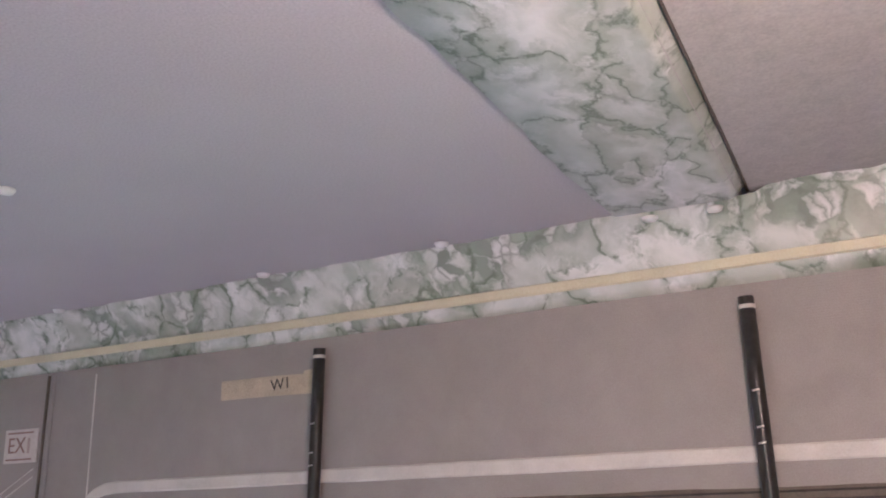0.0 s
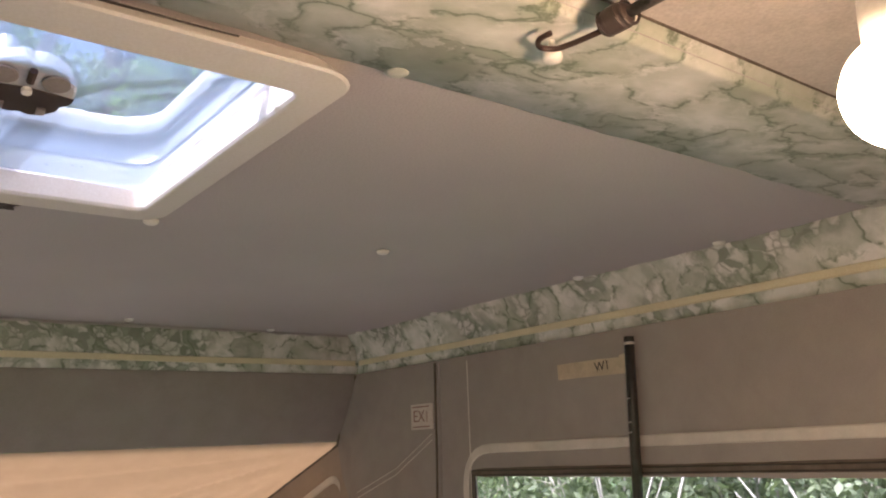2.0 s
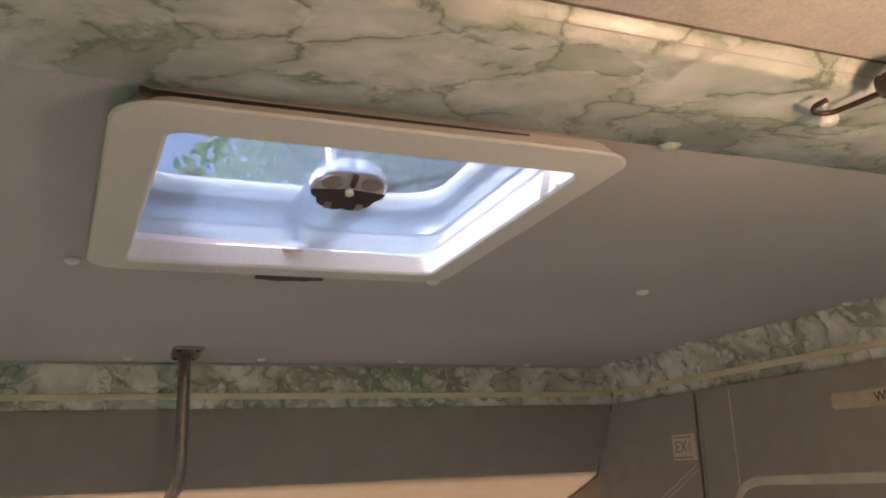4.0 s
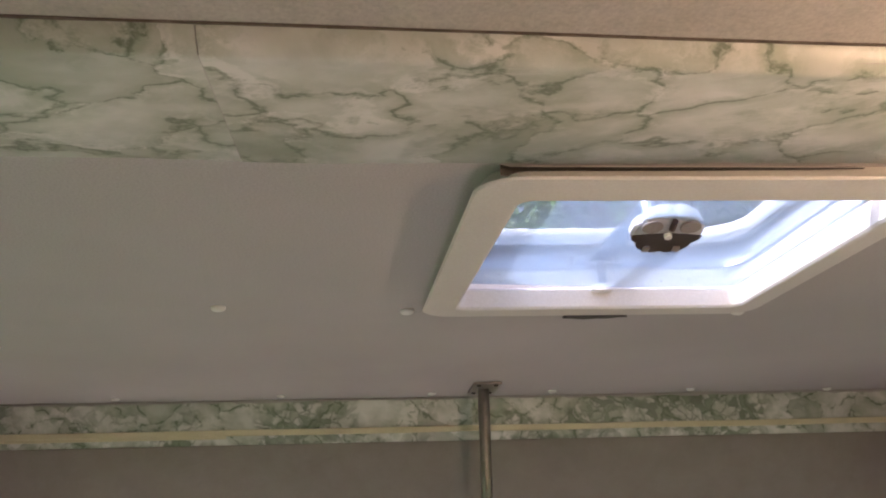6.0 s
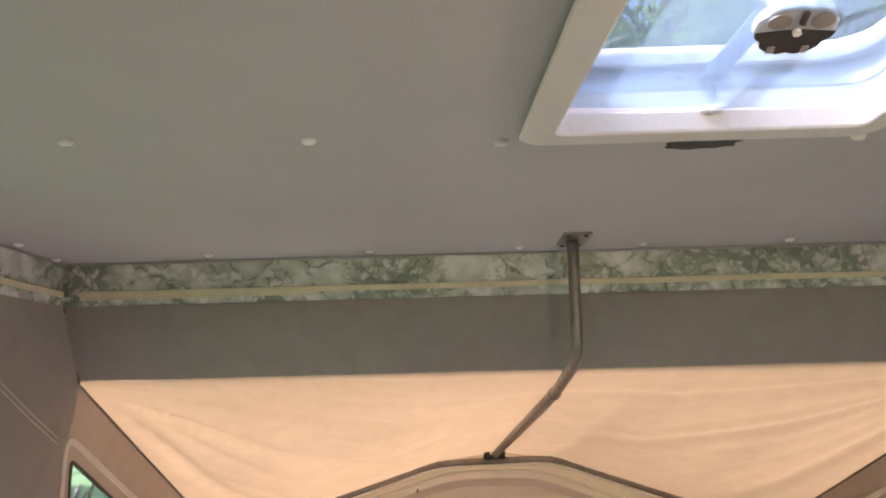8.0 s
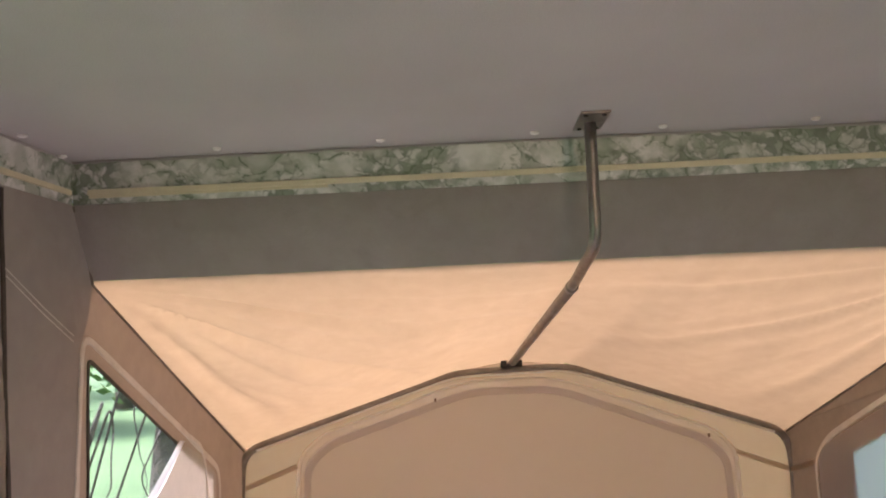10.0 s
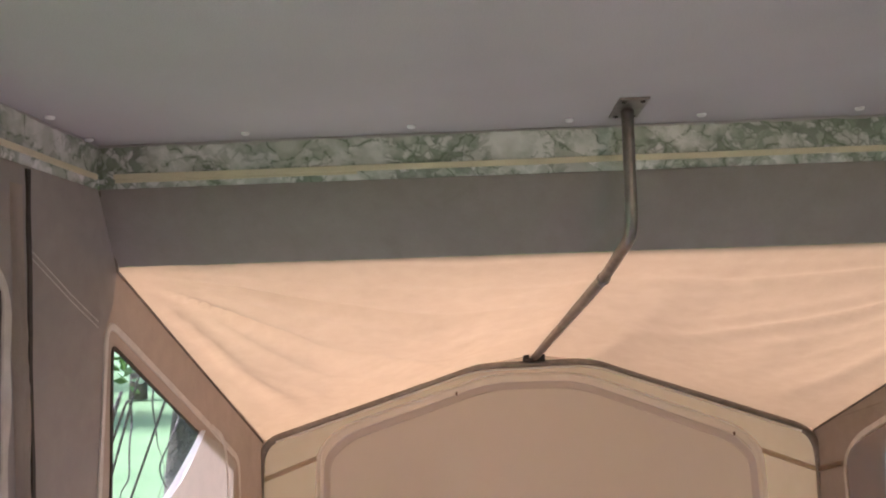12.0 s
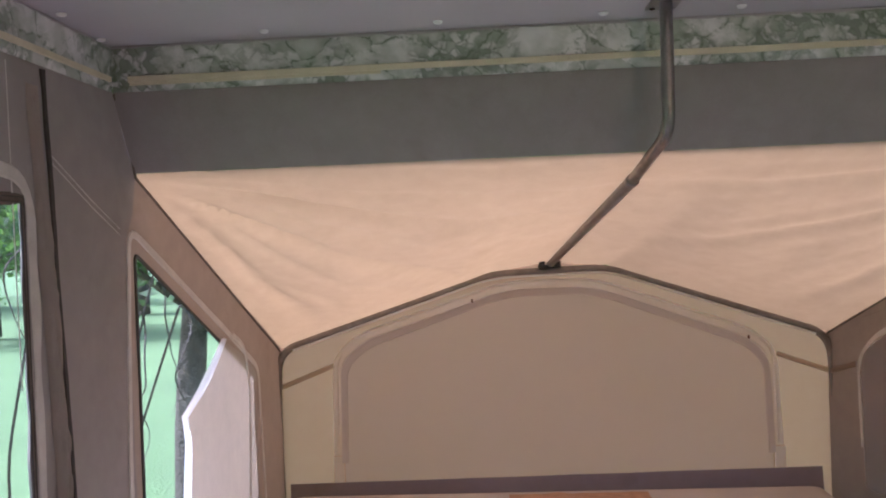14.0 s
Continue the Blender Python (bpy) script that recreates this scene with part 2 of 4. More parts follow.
PAPER = simple("masking_tape", (0.56, 0.47, 0.34), 0.75, vary=0.12, scale=50, relief=0.2)
SIGN = simple("sign_white", (0.66, 0.60, 0.55), 0.5, vary=0.08, scale=60)
INK = simple("ink", (0.06, 0.05, 0.05), 0.7)
INK_RED = simple("faded_red", (0.32, 0.20, 0.17), 0.7)
INK_PALE = simple("pale_print", (0.50, 0.40, 0.36), 0.7)
GUM = simple("old_adhesive", (0.075, 0.065, 0.062), 0.8, vary=0.35, scale=90, relief=0.6)
JOINT = simple("dirty_joint", (0.13, 0.10, 0.078), 0.8, vary=0.35, scale=60, relief=0.5)
SHEET = simple("bed_sheet", (0.70, 0.62, 0.57), 0.9, vary=0.06, scale=8, relief=0.3)
PEACH = simple("peach_blanket", (0.62, 0.36, 0.22), 0.95, vary=0.15, scale=30, relief=0.8, depth=0.003)
PLY = simple("plywood", (0.40, 0.29, 0.18), 0.6, vary=0.15, scale=6)
FLOOR = simple("pale_vinyl_floor", (0.46, 0.41, 0.38), 0.5, vary=0.2, scale=4)
PANEL = simple("cream_wall_panel", (0.62, 0.58, 0.55), 0.5, vary=0.08, scale=4)
ROOF = simple("white_roof_skin", (0.72, 0.72, 0.70), 0.45, vary=0.08, scale=3)
BARK = simple("bark", (0.10, 0.082, 0.065), 0.95, vary=0.45, scale=9, relief=1.0, depth=0.03, fine=40)
TWIG = simple("bare_twig", (0.46, 0.42, 0.38), 0.9, vary=0.3, scale=20)
LEAF = leaf_mat("leaves", (0.040, 0.080, 0.032), (0.11, 0.17, 0.075))
LEAF2 = leaf_mat("light_leaves", (0.088, 0.152, 0.06), (0.20, 0.285, 0.125))
LEAF3 = leaf_mat("pale_bush_leaves", (0.095, 0.125, 0.075), (0.31, 0.36, 0.24), (1.4, 1.55, 0.95))
MESH = screen_mat("insect_mesh", (0.90, 0.97, 1.0), (0.58, 0.70, 0.86), 0.24)
VINYL = screen_mat("clear_vinyl", (0.93, 0.97, 0.96), (0.35, 0.40, 0.40), 0.07, True)

GRASS, gn, gl, gb = mat("grass")
gv = coords(gn, gl)
g1, g2 = noise_tex(gn, gl, gv, 0.5, 5), noise_tex(gn, gl, gv, 30, 4)
gc = ramp(gn, gl, g1.outputs["Fac"], ((0.3, (0.108, 0.180, 0.068)), (0.7, (0.155, 0.245, 0.098))))
gl.new(mix(gn, gl, 0.5, gc, g2.outputs["Fac"], "OVERLAY"), gb.inputs["Base Color"])
gb.inputs["Roughness"].default_value = 0.9
bump(gn, gl, g2.outputs["Fac"], 0.8, 0.05, gb)

def glowing(name, strength):
    m, n, l, b = mat(name)
    b.inputs["Base Color"].default_value = (0.9, 0.85, 0.75, 1)
    b.inputs["Emission Color"].default_value = (1.0, 0.66, 0.33, 1)
    b.inputs["Emission Strength"].default_value = strength
    return m


# The bulb's upper part glows weaker, added to keep its light off the ceiling.
GLOW, NECK = glowing("lit_bulb", 170.0), glowing("lit_bulb_dimmed", 16.0)

# ---- mesh helpers ----


def finish(name, bm, material, parent=None, label="", smooth=False):
    me = bpy.data.meshes.new(name)
    bmesh.ops.recalc_face_normals(bm, faces=bm.faces)
    for f in bm.faces:
        f.smooth = smooth
    bm.to_mesh(me)
    bm.free()
    me.materials.append(material)
    ob = new(name, me)
    if parent is not None:
        ob.parent = parent
    if label:
        ob["label"] = label
    return ob


part = finish


def box(x0, x1, y0, y1, z0, z1, bev=0.0, bm=None):
    own = bmesh.new()
    bmesh.ops.create_cube(own, size=1)
    for v in own.verts:
        v.co = Vector(((x0 + x1) / 2 + v.co.x * (x1 - x0), (y0 + y1) / 2 + v.co.y * (y1 - y0), (z0 + z1) / 2 + v.co.z * (z1 - z0)))
    if bev:
        bmesh.ops.bevel(own, geom=own.edges[:], offset=bev, segments=2, profile=0.7, affect="EDGES")
    if bm is None:
        return own
    me = bpy.data.meshes.new("tmp")
    own.to_mesh(me)
    own.free()
    bm.from_mesh(me)
    bpy.data.meshes.remove(me)
    return bm


def tube(points, radius, sides=12, bm=None, radii=None, caps=True):
    """A round tube along a polyline."""
    bm = bm or bmesh.new()
    pts = [Vector(p) for p in points]
    rings, side = [], None
    for i, p in enumerate(pts):
        d = (pts[min(i + 1, len(pts) - 1)] - pts[max(i - 1, 0)]).normalized()
        if side is None:
            side = d.orthogonal().normalized()
        side = (side - d * side.dot(d)).normalized()
        up = d.cross(side)
        r = radii[i] if radii else radius
        rings.append([bm.verts.new(p + r * (math.cos(a) * side + math.sin(a) * up)) for a in (2 * math.pi * k / sides for k in range(sides))])
    for a, b in zip(rings, rings[1:]):
        for k in range(sides):
            bm.faces.new((a[k], a[(k + 1) % sides], b[(k + 1) % sides], b[k]))
    if caps:
        bm.faces.new(rings[0])
        bm.faces.new(rings[-1])
    return bm


def ribbon(points, normal, width, thick, bm=None, wave=0.0, seed=0.0):
    """A flat strip of some thickness, lying along a polyline on a surface that faces normal."""
    bm = bm or bmesh.new()
    pts, nrm = [Vector(p) for p in points], Vector(normal).normalized()
    rows = []
    for i, p in enumerate(pts):
        d = (pts[min(i + 1, len(pts) - 1)] - pts[max(i - 1, 0)]).normalized()
        s = d.cross(nrm).normalized()
        w = width * (1 + wave * noise.noise(p * 14 + Vector((seed, 0, 0))))
        c = p + s * wave * width * 0.35 * noise.noise(p * 9 + Vector((0, seed + 3, 0)))
        rows.append([bm.verts.new(c + s * a * w / 2 + nrm * b) for a, b in ((-1, 0), (-0.75, thick), (0.75, thick), (1, 0))])
    for a, b in zip(rows, rows[1:]):
        for k in range(3):
            bm.faces.new((a[k], a[k + 1], b[k + 1], b[k]))
    return bm


def dense(points, step=0.02):
    """A polyline with points added so that none are farther apart than step."""
    out = [Vector(points[0])]
    for a, b in zip(points, points[1:]):
        a, b = Vector(a), Vector(b)
        k = max(1, int((b - a).length / step))
        out += [a.lerp(b, (i + 1) / k) for i in range(k)]
    return out


def rounded(points, radius, steps=6):
    """A polyline with its inner corners rounded."""
    pts = [Vector(p) for p in points]
    out = [pts[0]]
    for a, b, c in zip(pts, pts[1:], pts[2:]):
        r = min(radius, (a - b).length * 0.45, (c - b).length * 0.45)
        p, q = b + (a - b).normalized() * r, b + (c - b).normalized() * r
        out += [p.lerp(b, s).lerp(b.lerp(q, s), s) for s in (k / steps for k in range(steps + 1))]
    return out + [pts[-1]]


def slab(outer, holes, place, offset):
    """A flat sheet with openings through it: 2D outlines, place(u, v) gives the point, offset the thickness."""
    from mathutils.geometry import tessellate_polygon
    bm = bmesh.new()
    loops = [[Vector((u, v, 0)) for u, v in lp] for lp in (outer, *holes)]
    flat = [p for lp in loops for p in lp]
    tris = tessellate_polygon(loops)
    off = Vector(offset)
    front = [bm.verts.new(place(p.x, p.y)) for p in flat]
    back = [bm.verts.new(place(p.x, p.y) + off) for p in flat]
    for t in tris:
        bm.faces.new([front[i] for i in t])
        bm.faces.new([back[i] for i in reversed(t)])
    start = 0
    for lp in loops:
        k = len(lp)
        for i in range(k):
            a, b = start + i, start + (i + 1) % k
            bm.faces.new((front[a], front[b], back[b], back[a]))
        start += k
    return bm


def rrect(x0, x1, y0, y1, r, seg=6):
    pts = []
    for cx, cy, a0 in ((x1 - r, y1 - r, 0), (x0 + r, y1 - r, 90), (x0 + r, y0 + r, 180), (x1 - r, y0 + r, 270)):
        pts += [(cx + r * math.cos(radians(a0 + 90 * k / seg)), cy + r * math.sin(radians(a0 + 90 * k / seg))) for k in range(seg + 1)]
    return pts


def ring_loft(profile, closed=False):
    """Rounded rectangles at given heights, joined in turn: rows of x0, x1, y0, y1, radius, z."""
    bm = bmesh.new()
    rings = [[bm.verts.new((x, y, row[5])) for x, y in rrect(*row[:5])] for row in profile]
    pairs = list(zip(rings, rings[1:])) + ([(rings[-1], rings[0])] if closed else [])
    for a, b in pairs:
        k = len(a)
        for i in range(k):
            bm.faces.new((a[i], a[(i + 1) % k], b[(i + 1) % k], b[i]))
    return bm


def lathe(rows, centre, axis=(0, 0, 1), sides=20):
    """A turned shape: rows of radius and height along the axis."""
    bm = bmesh.new()
    turn = Vector((0, 0, 1)).rotation_difference(Vector(axis)).to_matrix()
    rings = []
    for r, h in rows:
        rings.append([bm.verts.new(Vector(centre) + turn @ Vector((r * math.cos(2 * math.pi * k / sides), r * math.sin(2 * math.pi * k / sides), h))) for k in range(sides)])
    for a, b in zip(rings, rings[1:]):
        for k in range(sides):
            bm.faces.new((a[k], a[(k + 1) % sides], b[(k + 1) % sides], b[k]))
    bm.faces.new(rings[0])
    bm.faces.new(rings[-1])
    return bm


def text_mesh(name, body, size, material, parent, m):
    cu = bpy.data.curves.new(name, "FONT")
    cu.body, cu.size, cu.extrude = body, size, 0.0003
    cu.align_x, cu.align_y = "CENTER", "CENTER"
    tmp = bpy.data.objects.new(name, cu)
    me = bpy.data.meshes.new_from_object(tmp)
    bpy.data.objects.remove(tmp)
    me.materials.append(material)
    ob = new(name, me)
    ob.matrix_world = m
    ob.parent = parent
    return ob


def thing(name, label, category, group="", kind=""):
    return tagged(new(name), label, category, group, kind)


def structure(ob, label, category):
    return tagged(ob, label, category, kind="structure")


# ---- plan ----
X_FRONT, X_REAR = -1.44, 1.70
Y_LEFT, Y_RIGHT = -1.05, 0.955
Z_CEIL, Z_TRIM = 2.0, 1.908
X_KNEE, Z_KNEE = -1.527, 1.753
X_BOW = -2.706
BOW = [(-1.073, 1.233), (-0.331, 1.474), (0.059, 1.484), (0.783, 1.236)]

# ---- large structure ----
VENT = (-0.613, -0.251, -0.143, 0.203)


def hole_box(x0, x1, y0, y1, z0, z1, hole):
    hx0, hx1, hy0, hy1 = hole
    return slab([(x0, y0), (x1, y0), (x1, y1), (x0, y1)], [[(hx0, hy0), (hx0, hy1), (hx1, hy1), (hx1, hy0 + 0.019)]], lambda u, v: Vector((u, v, z0)), (0, 0, z1 - z0))


structure(finish("ceiling", hole_box(X_FRONT - 0.02, -0.096, Y_LEFT - 0.02, Y_RIGHT + 0.02, Z_CEIL, 2.044, VENT), CEIL), "flat grey-beige ceiling board of a folding camper roof", "ceiling")


def seam_x(y):
    return -0.0875 + 0.036 * max(0.0, 0.05 - y)


SEAM_Y = [Y_LEFT - 0.02 + i / 40 * (Y_RIGHT - Y_LEFT + 0.04) for i in range(41)]
structure(finish("ceiling_rear", slab([(X_REAR, Y_LEFT - 0.02), (X_REAR, Y_RIGHT + 0.02), *((seam_x(y) + 0.0016, y) for y in reversed(SEAM_Y))], [], lambda u, v: Vector((u, v, Z_CEIL + 0.006)), (0, 0, 0.038)), CEIL2), "pale grainy ceiling board behind the marble band", "ceiling")
structure(finish("roof", hole_box(-1.502, X_REAR + 0.06, Y_LEFT - 0.06, Y_RIGHT + 0.06, 2.046, 2.064, VENT), ROOF), "white outer roof skin of the camper", "roof")
bm = box(-1.502, -1.468, Y_LEFT - 0.06, Y_RIGHT + 0.06, 1.93, 2.045)
box(X_REAR + 0.03, X_REAR + 0.06, Y_LEFT - 0.06, Y_RIGHT + 0.06, 1.93, 2.045, 0, bm)
box(-1.467, X_REAR + 0.029, Y_LEFT - 0.06, Y_LEFT - 0.032, 1.93, 2.045, 0, bm)
box(-1.467, X_REAR + 0.029, Y_RIGHT + 0.032, Y_RIGHT + 0.06, 1.93, 2.045, 0, bm)
structure(finish("roof_skirt", bm, ROOF), "white rim round the camper roof", "roof")
structure(finish("floor", box(X_FRONT, X_REAR, Y_LEFT, Y_RIGHT, -0.03, 0.0), FLOOR), "pale vinyl camper floor", "floor")

# upper edge boards that carry the border
for key, (a, b, out) in {
    "front": ((X_FRONT, Y_LEFT), (X_FRONT, Y_RIGHT), (-1, 0)),
    "right": ((X_FRONT, Y_RIGHT), (X_REAR, Y_RIGHT), (0, 1)),
    "left": ((X_REAR, Y_LEFT), (X_FRONT, Y_LEFT), (0, -1)),
    "rear": ((X_REAR, Y_RIGHT), (X_REAR, Y_LEFT), (1, 0)),
}.items():
    A, B, O = Vector((*a, 0)), Vector((*b, 0)), Vector((*out, 0))
    rnd = random.Random(key)
    length = (B - A).length
    count = int(length / 0.012)
    bm = bmesh.new()
    rows = []
    for i in range(count + 1):
        s = i / count
        p = A.lerp(B, s)
        rough = 0.0045 * noise.noise(p * 31) + 0.003 * noise.noise(p * 90)
        top_in = 0.024 if key == "right" else 0.0015
        z_top = (1.9995 if p.x < -0.075 else 2.0058) if key == "right" else 1.9945 + rough * 0.7
        low = 0.0012 * noise.noise(p * 20 + Vector((0, 0, 5)))
        rows.append([bm.verts.new(q) for q in (
            p - O * (top_in + (rough * 1.6 if key == "right" else 0)) + Vector((0, 0, z_top)), p - O * (0.004 if key == "right" else 0.001) + Vector((0, 0, 1.962)), p + Vector((0, 0, 1.93)), p + O * 0.001 + Vector((0, 0, Z_TRIM + low)),
            p + O * 0.006 + Vector((0, 0, Z_TRIM + low)), p + O * 0.0016 + Vector((0, 0, z_top)))])
    for u, v in zip(rows, rows[1:]):
        for k in range(5):
            bm.faces.new((u[k], u[k + 1], v[k + 1], v[k]))
    border = structure(finish("trim_" + key, bm, MARBLE, smooth=True), "green and white marble-print border under the ceiling", "wall border")
    # cream bead along the border
    i0, i1 = (0.016, 0.996) if key == "front" else (0.004, 0.996)
    pts = dense([A.lerp(B, i0) + Vector((0, 0, 1.9345)), A.lerp(B, i1) + Vector((0, 0, 1.9345))], 0.06)
    pts = [q - O * 0.0015 + Vector((0, 0, 0.0012 * noise.noise(q * 5))) for q in pts]
    part("bead", ribbon(pts, -O, 0.0125, 0.003), TRIM, border, "cream plastic bead along the border")
    if key == "front":
        q = [A.lerp(B, 0.017) + Vector((0, 0, 1.9262)), A.lerp(B, 0.26) + Vector((0, 0, 1.9268))]
        part("tape", ribbon(dense(q, 0.05), -O, 0.008, 0.0022), TRIM, border, "strip of cream tape")
    lo, hi = A + O * 0.0012, B + O * 0.024
    board = structure(finish("wall_board_" + key, box(min(lo.x, hi.x), max(lo.x, hi.x), min(lo.y, hi.y), max(lo.y, hi.y), 1.912, 1.9996), CEIL), "board behind the ceiling border", "board")


# canvas side walls with window openings
def rounded_outline(pts, r):
    closed = [pts[-1], *pts, pts[0]]
    return [(p.x, p.y) for p in rounded([Vector((*p, 0)) for p in closed], r)[1:-1]]


WIN_TOP, WIN_LOW = 1.685, 1.02
for key, y, sgn, wins in (("right", Y_RIGHT - 0.004, 1, ((-1.022, 0.42),)), ("left", Y_LEFT, -1, ((-1.101, 0.40),))):
    holes = []
    for x0, x1 in wins:
        wav = []
        for p in dense([(x0, WIN_LOW, 0), (x1, WIN_LOW, 0), (x1, WIN_TOP, 0), (x0, WIN_TOP, 0), (x0, WIN_LOW, 0)], 0.03)[:-1]:
            u, v = p.x, p.y
            k = 0.013 if key == "left" else 0.003
            wav.append((u + k * noise.noise((u * 3, v * 11, y)), v + k * 0.6 * noise.noise((u * 9, v * 3, y + 4))))
        holes.append(wav)
    wall = structure(finish("wall_" + key, slab([(X_FRONT, 0.90), (X_REAR, 0.90), (X_REAR, 1.91), (X_FRONT, 1.91)], holes, lambda u, v, y=y: Vector((u, y, v)), (0, 0.004 * sgn, 0)), CANVAS), "grey-beige canvas side wall with window openings", "canvas wall")
    face = (0, -sgn, 0)
    yi = y - 0.0005 * sgn
    for i, (x0, x1) in enumerate(wins):
        win = structure(new("window_%s_%d" % (key, i + 1)), "long canvas window with clear vinyl, white binding and zipper", "window")
        path = rounded([(x0 - 0.030, yi, WIN_LOW - 0.06), (x0 - 0.030, yi, 1.734), (x1 + 0.03, yi, 1.745), (x1 + 0.03, yi, WIN_LOW - 0.06)], 0.075)
        part("binding", ribbon(dense(path, 0.03), face, 0.0165 if sgn > 0 else 0.022, 0.0016, wave=0.12 if sgn > 0 else 0.5, seed=i), BIND, win, "white woven binding tape")
        zp = dense([(x0 - 0.006, yi, WIN_LOW), (x0 - 0.006, yi, WIN_TOP + 0.006), (x1 + 0.006, yi, WIN_TOP + (0.023 if sgn > 0 else 0.010)), (x1 + 0.006, yi, WIN_LOW)], 0.03)
        part("zipper_tape", ribbon(zp, face, 0.015, 0.001, wave=0.25 if sgn > 0 else 0.8, seed=i + 5), ZIP_TAPE, win)
        for k, dz in enumerate((0.0035, -0.0045)):
            zz = [p + Vector(((-dz if abs(p.x - x0) < 0.02 else 0), -0.0012 * sgn, dz if p.z > WIN_TOP else 0)) for p in zp]
            part("zipper", tube(zz, 0.0011, 5), ZIP, win)
        pane = part("pane", box(x0 - 0.004, x1 + 0.004, y + 0.0046 * sgn if sgn > 0 else y - 0.006, y + 0.006 if sgn > 0 else y - 0.0046, WIN_LOW - 0.004, WIN_TOP + 0.004), VINYL, win, "clear vinyl pane")
        pane.visible_shadow = False
    # seams and piping
    xs = -1.133 if key == "right" else -1.180
    seam = [(xs + 0.003 * noise.noise((0, z * 6, y)) - (1.93 - z) * (0.03 if sgn > 0 else 0.06), yi, z) for z in np.linspace(1.905, 0.92, 30)]
    part("seam", ribbon(seam, face, 0.004 if sgn > 0 else 0.014, 0.003, wave=0.5), ZIP_TAPE if sgn > 0 else ZIP, wall, "dark zipper seam")
    if sgn > 0:
        part("piping", tube([(x + 0.012, yi, z) for x, yy, z in seam], 0.003, 6), CANVAS, wall)
    else:
        # slack canvas gathered in a soft upright roll between the window and the seam
        bm = bmesh.new()
        rows = []
        for k in range(61):
            z = 1.875 - k / 60 * 0.955
            full = min(1, max(0, (1.875 - z) * 3.2))
            xa = xs + 0.003 * noise.noise((0, z * 6, y)) - (1.93 - z) * 0.06 + 0.016
            row = []
            for j in range(13):
                g = j / 12
                deep = 0.017 * full * math.sin(math.pi * g) ** 0.7 * (0.8 + 0.35 * noise.noise((z * 7, g * 2.5, 3)))
                deep += 0.009 * full * noise.noise((z * 22, g * 6, 9)) * math.sin(math.pi * g)
                row.append(bm.verts.new((xa + 0.036 * g * (1 + 0.16 * noise.noise((z * 9, 1, 4))), yi + 0.0008 + deep, z)))
            rows.append(row)
        for a, b in zip(rows, rows[1:]):
            for j in range(12):
                bm.faces.new((a[j], a[j + 1], b[j + 1], b[j]))
        part("pleat", bm, CANVAS_SIDE, wall, "rolled beige pleat beside the zipper", smooth=True)
    part("stitching", ribbon([(xs + 0.10, yi, 1.90), (xs + 0.095, yi, 1.40)], face, 0.003, 0.0006), BIND, wall)
    for k in (0, 0.012):
        part("stitching", ribbon(dense([(xs - 0.02, yi, 1.767 - k), (xs - 0.15, yi, 1.700 - k), (X_FRONT - 0.002, yi, 1.648 - k)], 0.03), face, 0.0022, 0.0007, wave=0.3), BIND, wall)
    structure(finish("wall_panel_" + key, box(X_FRONT, X_REAR, y if sgn > 0 else y - 0.03, y + 0.03 if sgn > 0 else y, -0.52, 0.899), PANEL), "low solid camper body wall below the canvas", "wall")

structure(finish("wall_rear", box(X_REAR, X_REAR + 0.012, Y_LEFT, Y_RIGHT, -0.52, 1.91), CANVAS), "plain canvas closing the rear of the camper", "canvas wall")
structure(finish("wall_front", box(X_FRONT - 0.02, X_FRONT, Y_LEFT, Y_RIGHT, -0.52, 0.60), PANEL), "low front body wall under the bunk", "wall")

# ---- bunk tent ----
tent = thing("bunk_tent", "beige canvas bunk tent glowing in the sun on a metal bow", "tent")


def bow_z(y):
    for (a, za), (b, zb) in zip(BOW, BOW[1:]):
        if y <= b or b == BOW[-1][0]:
            return za + (zb - za) * (y - a) / (b - a)


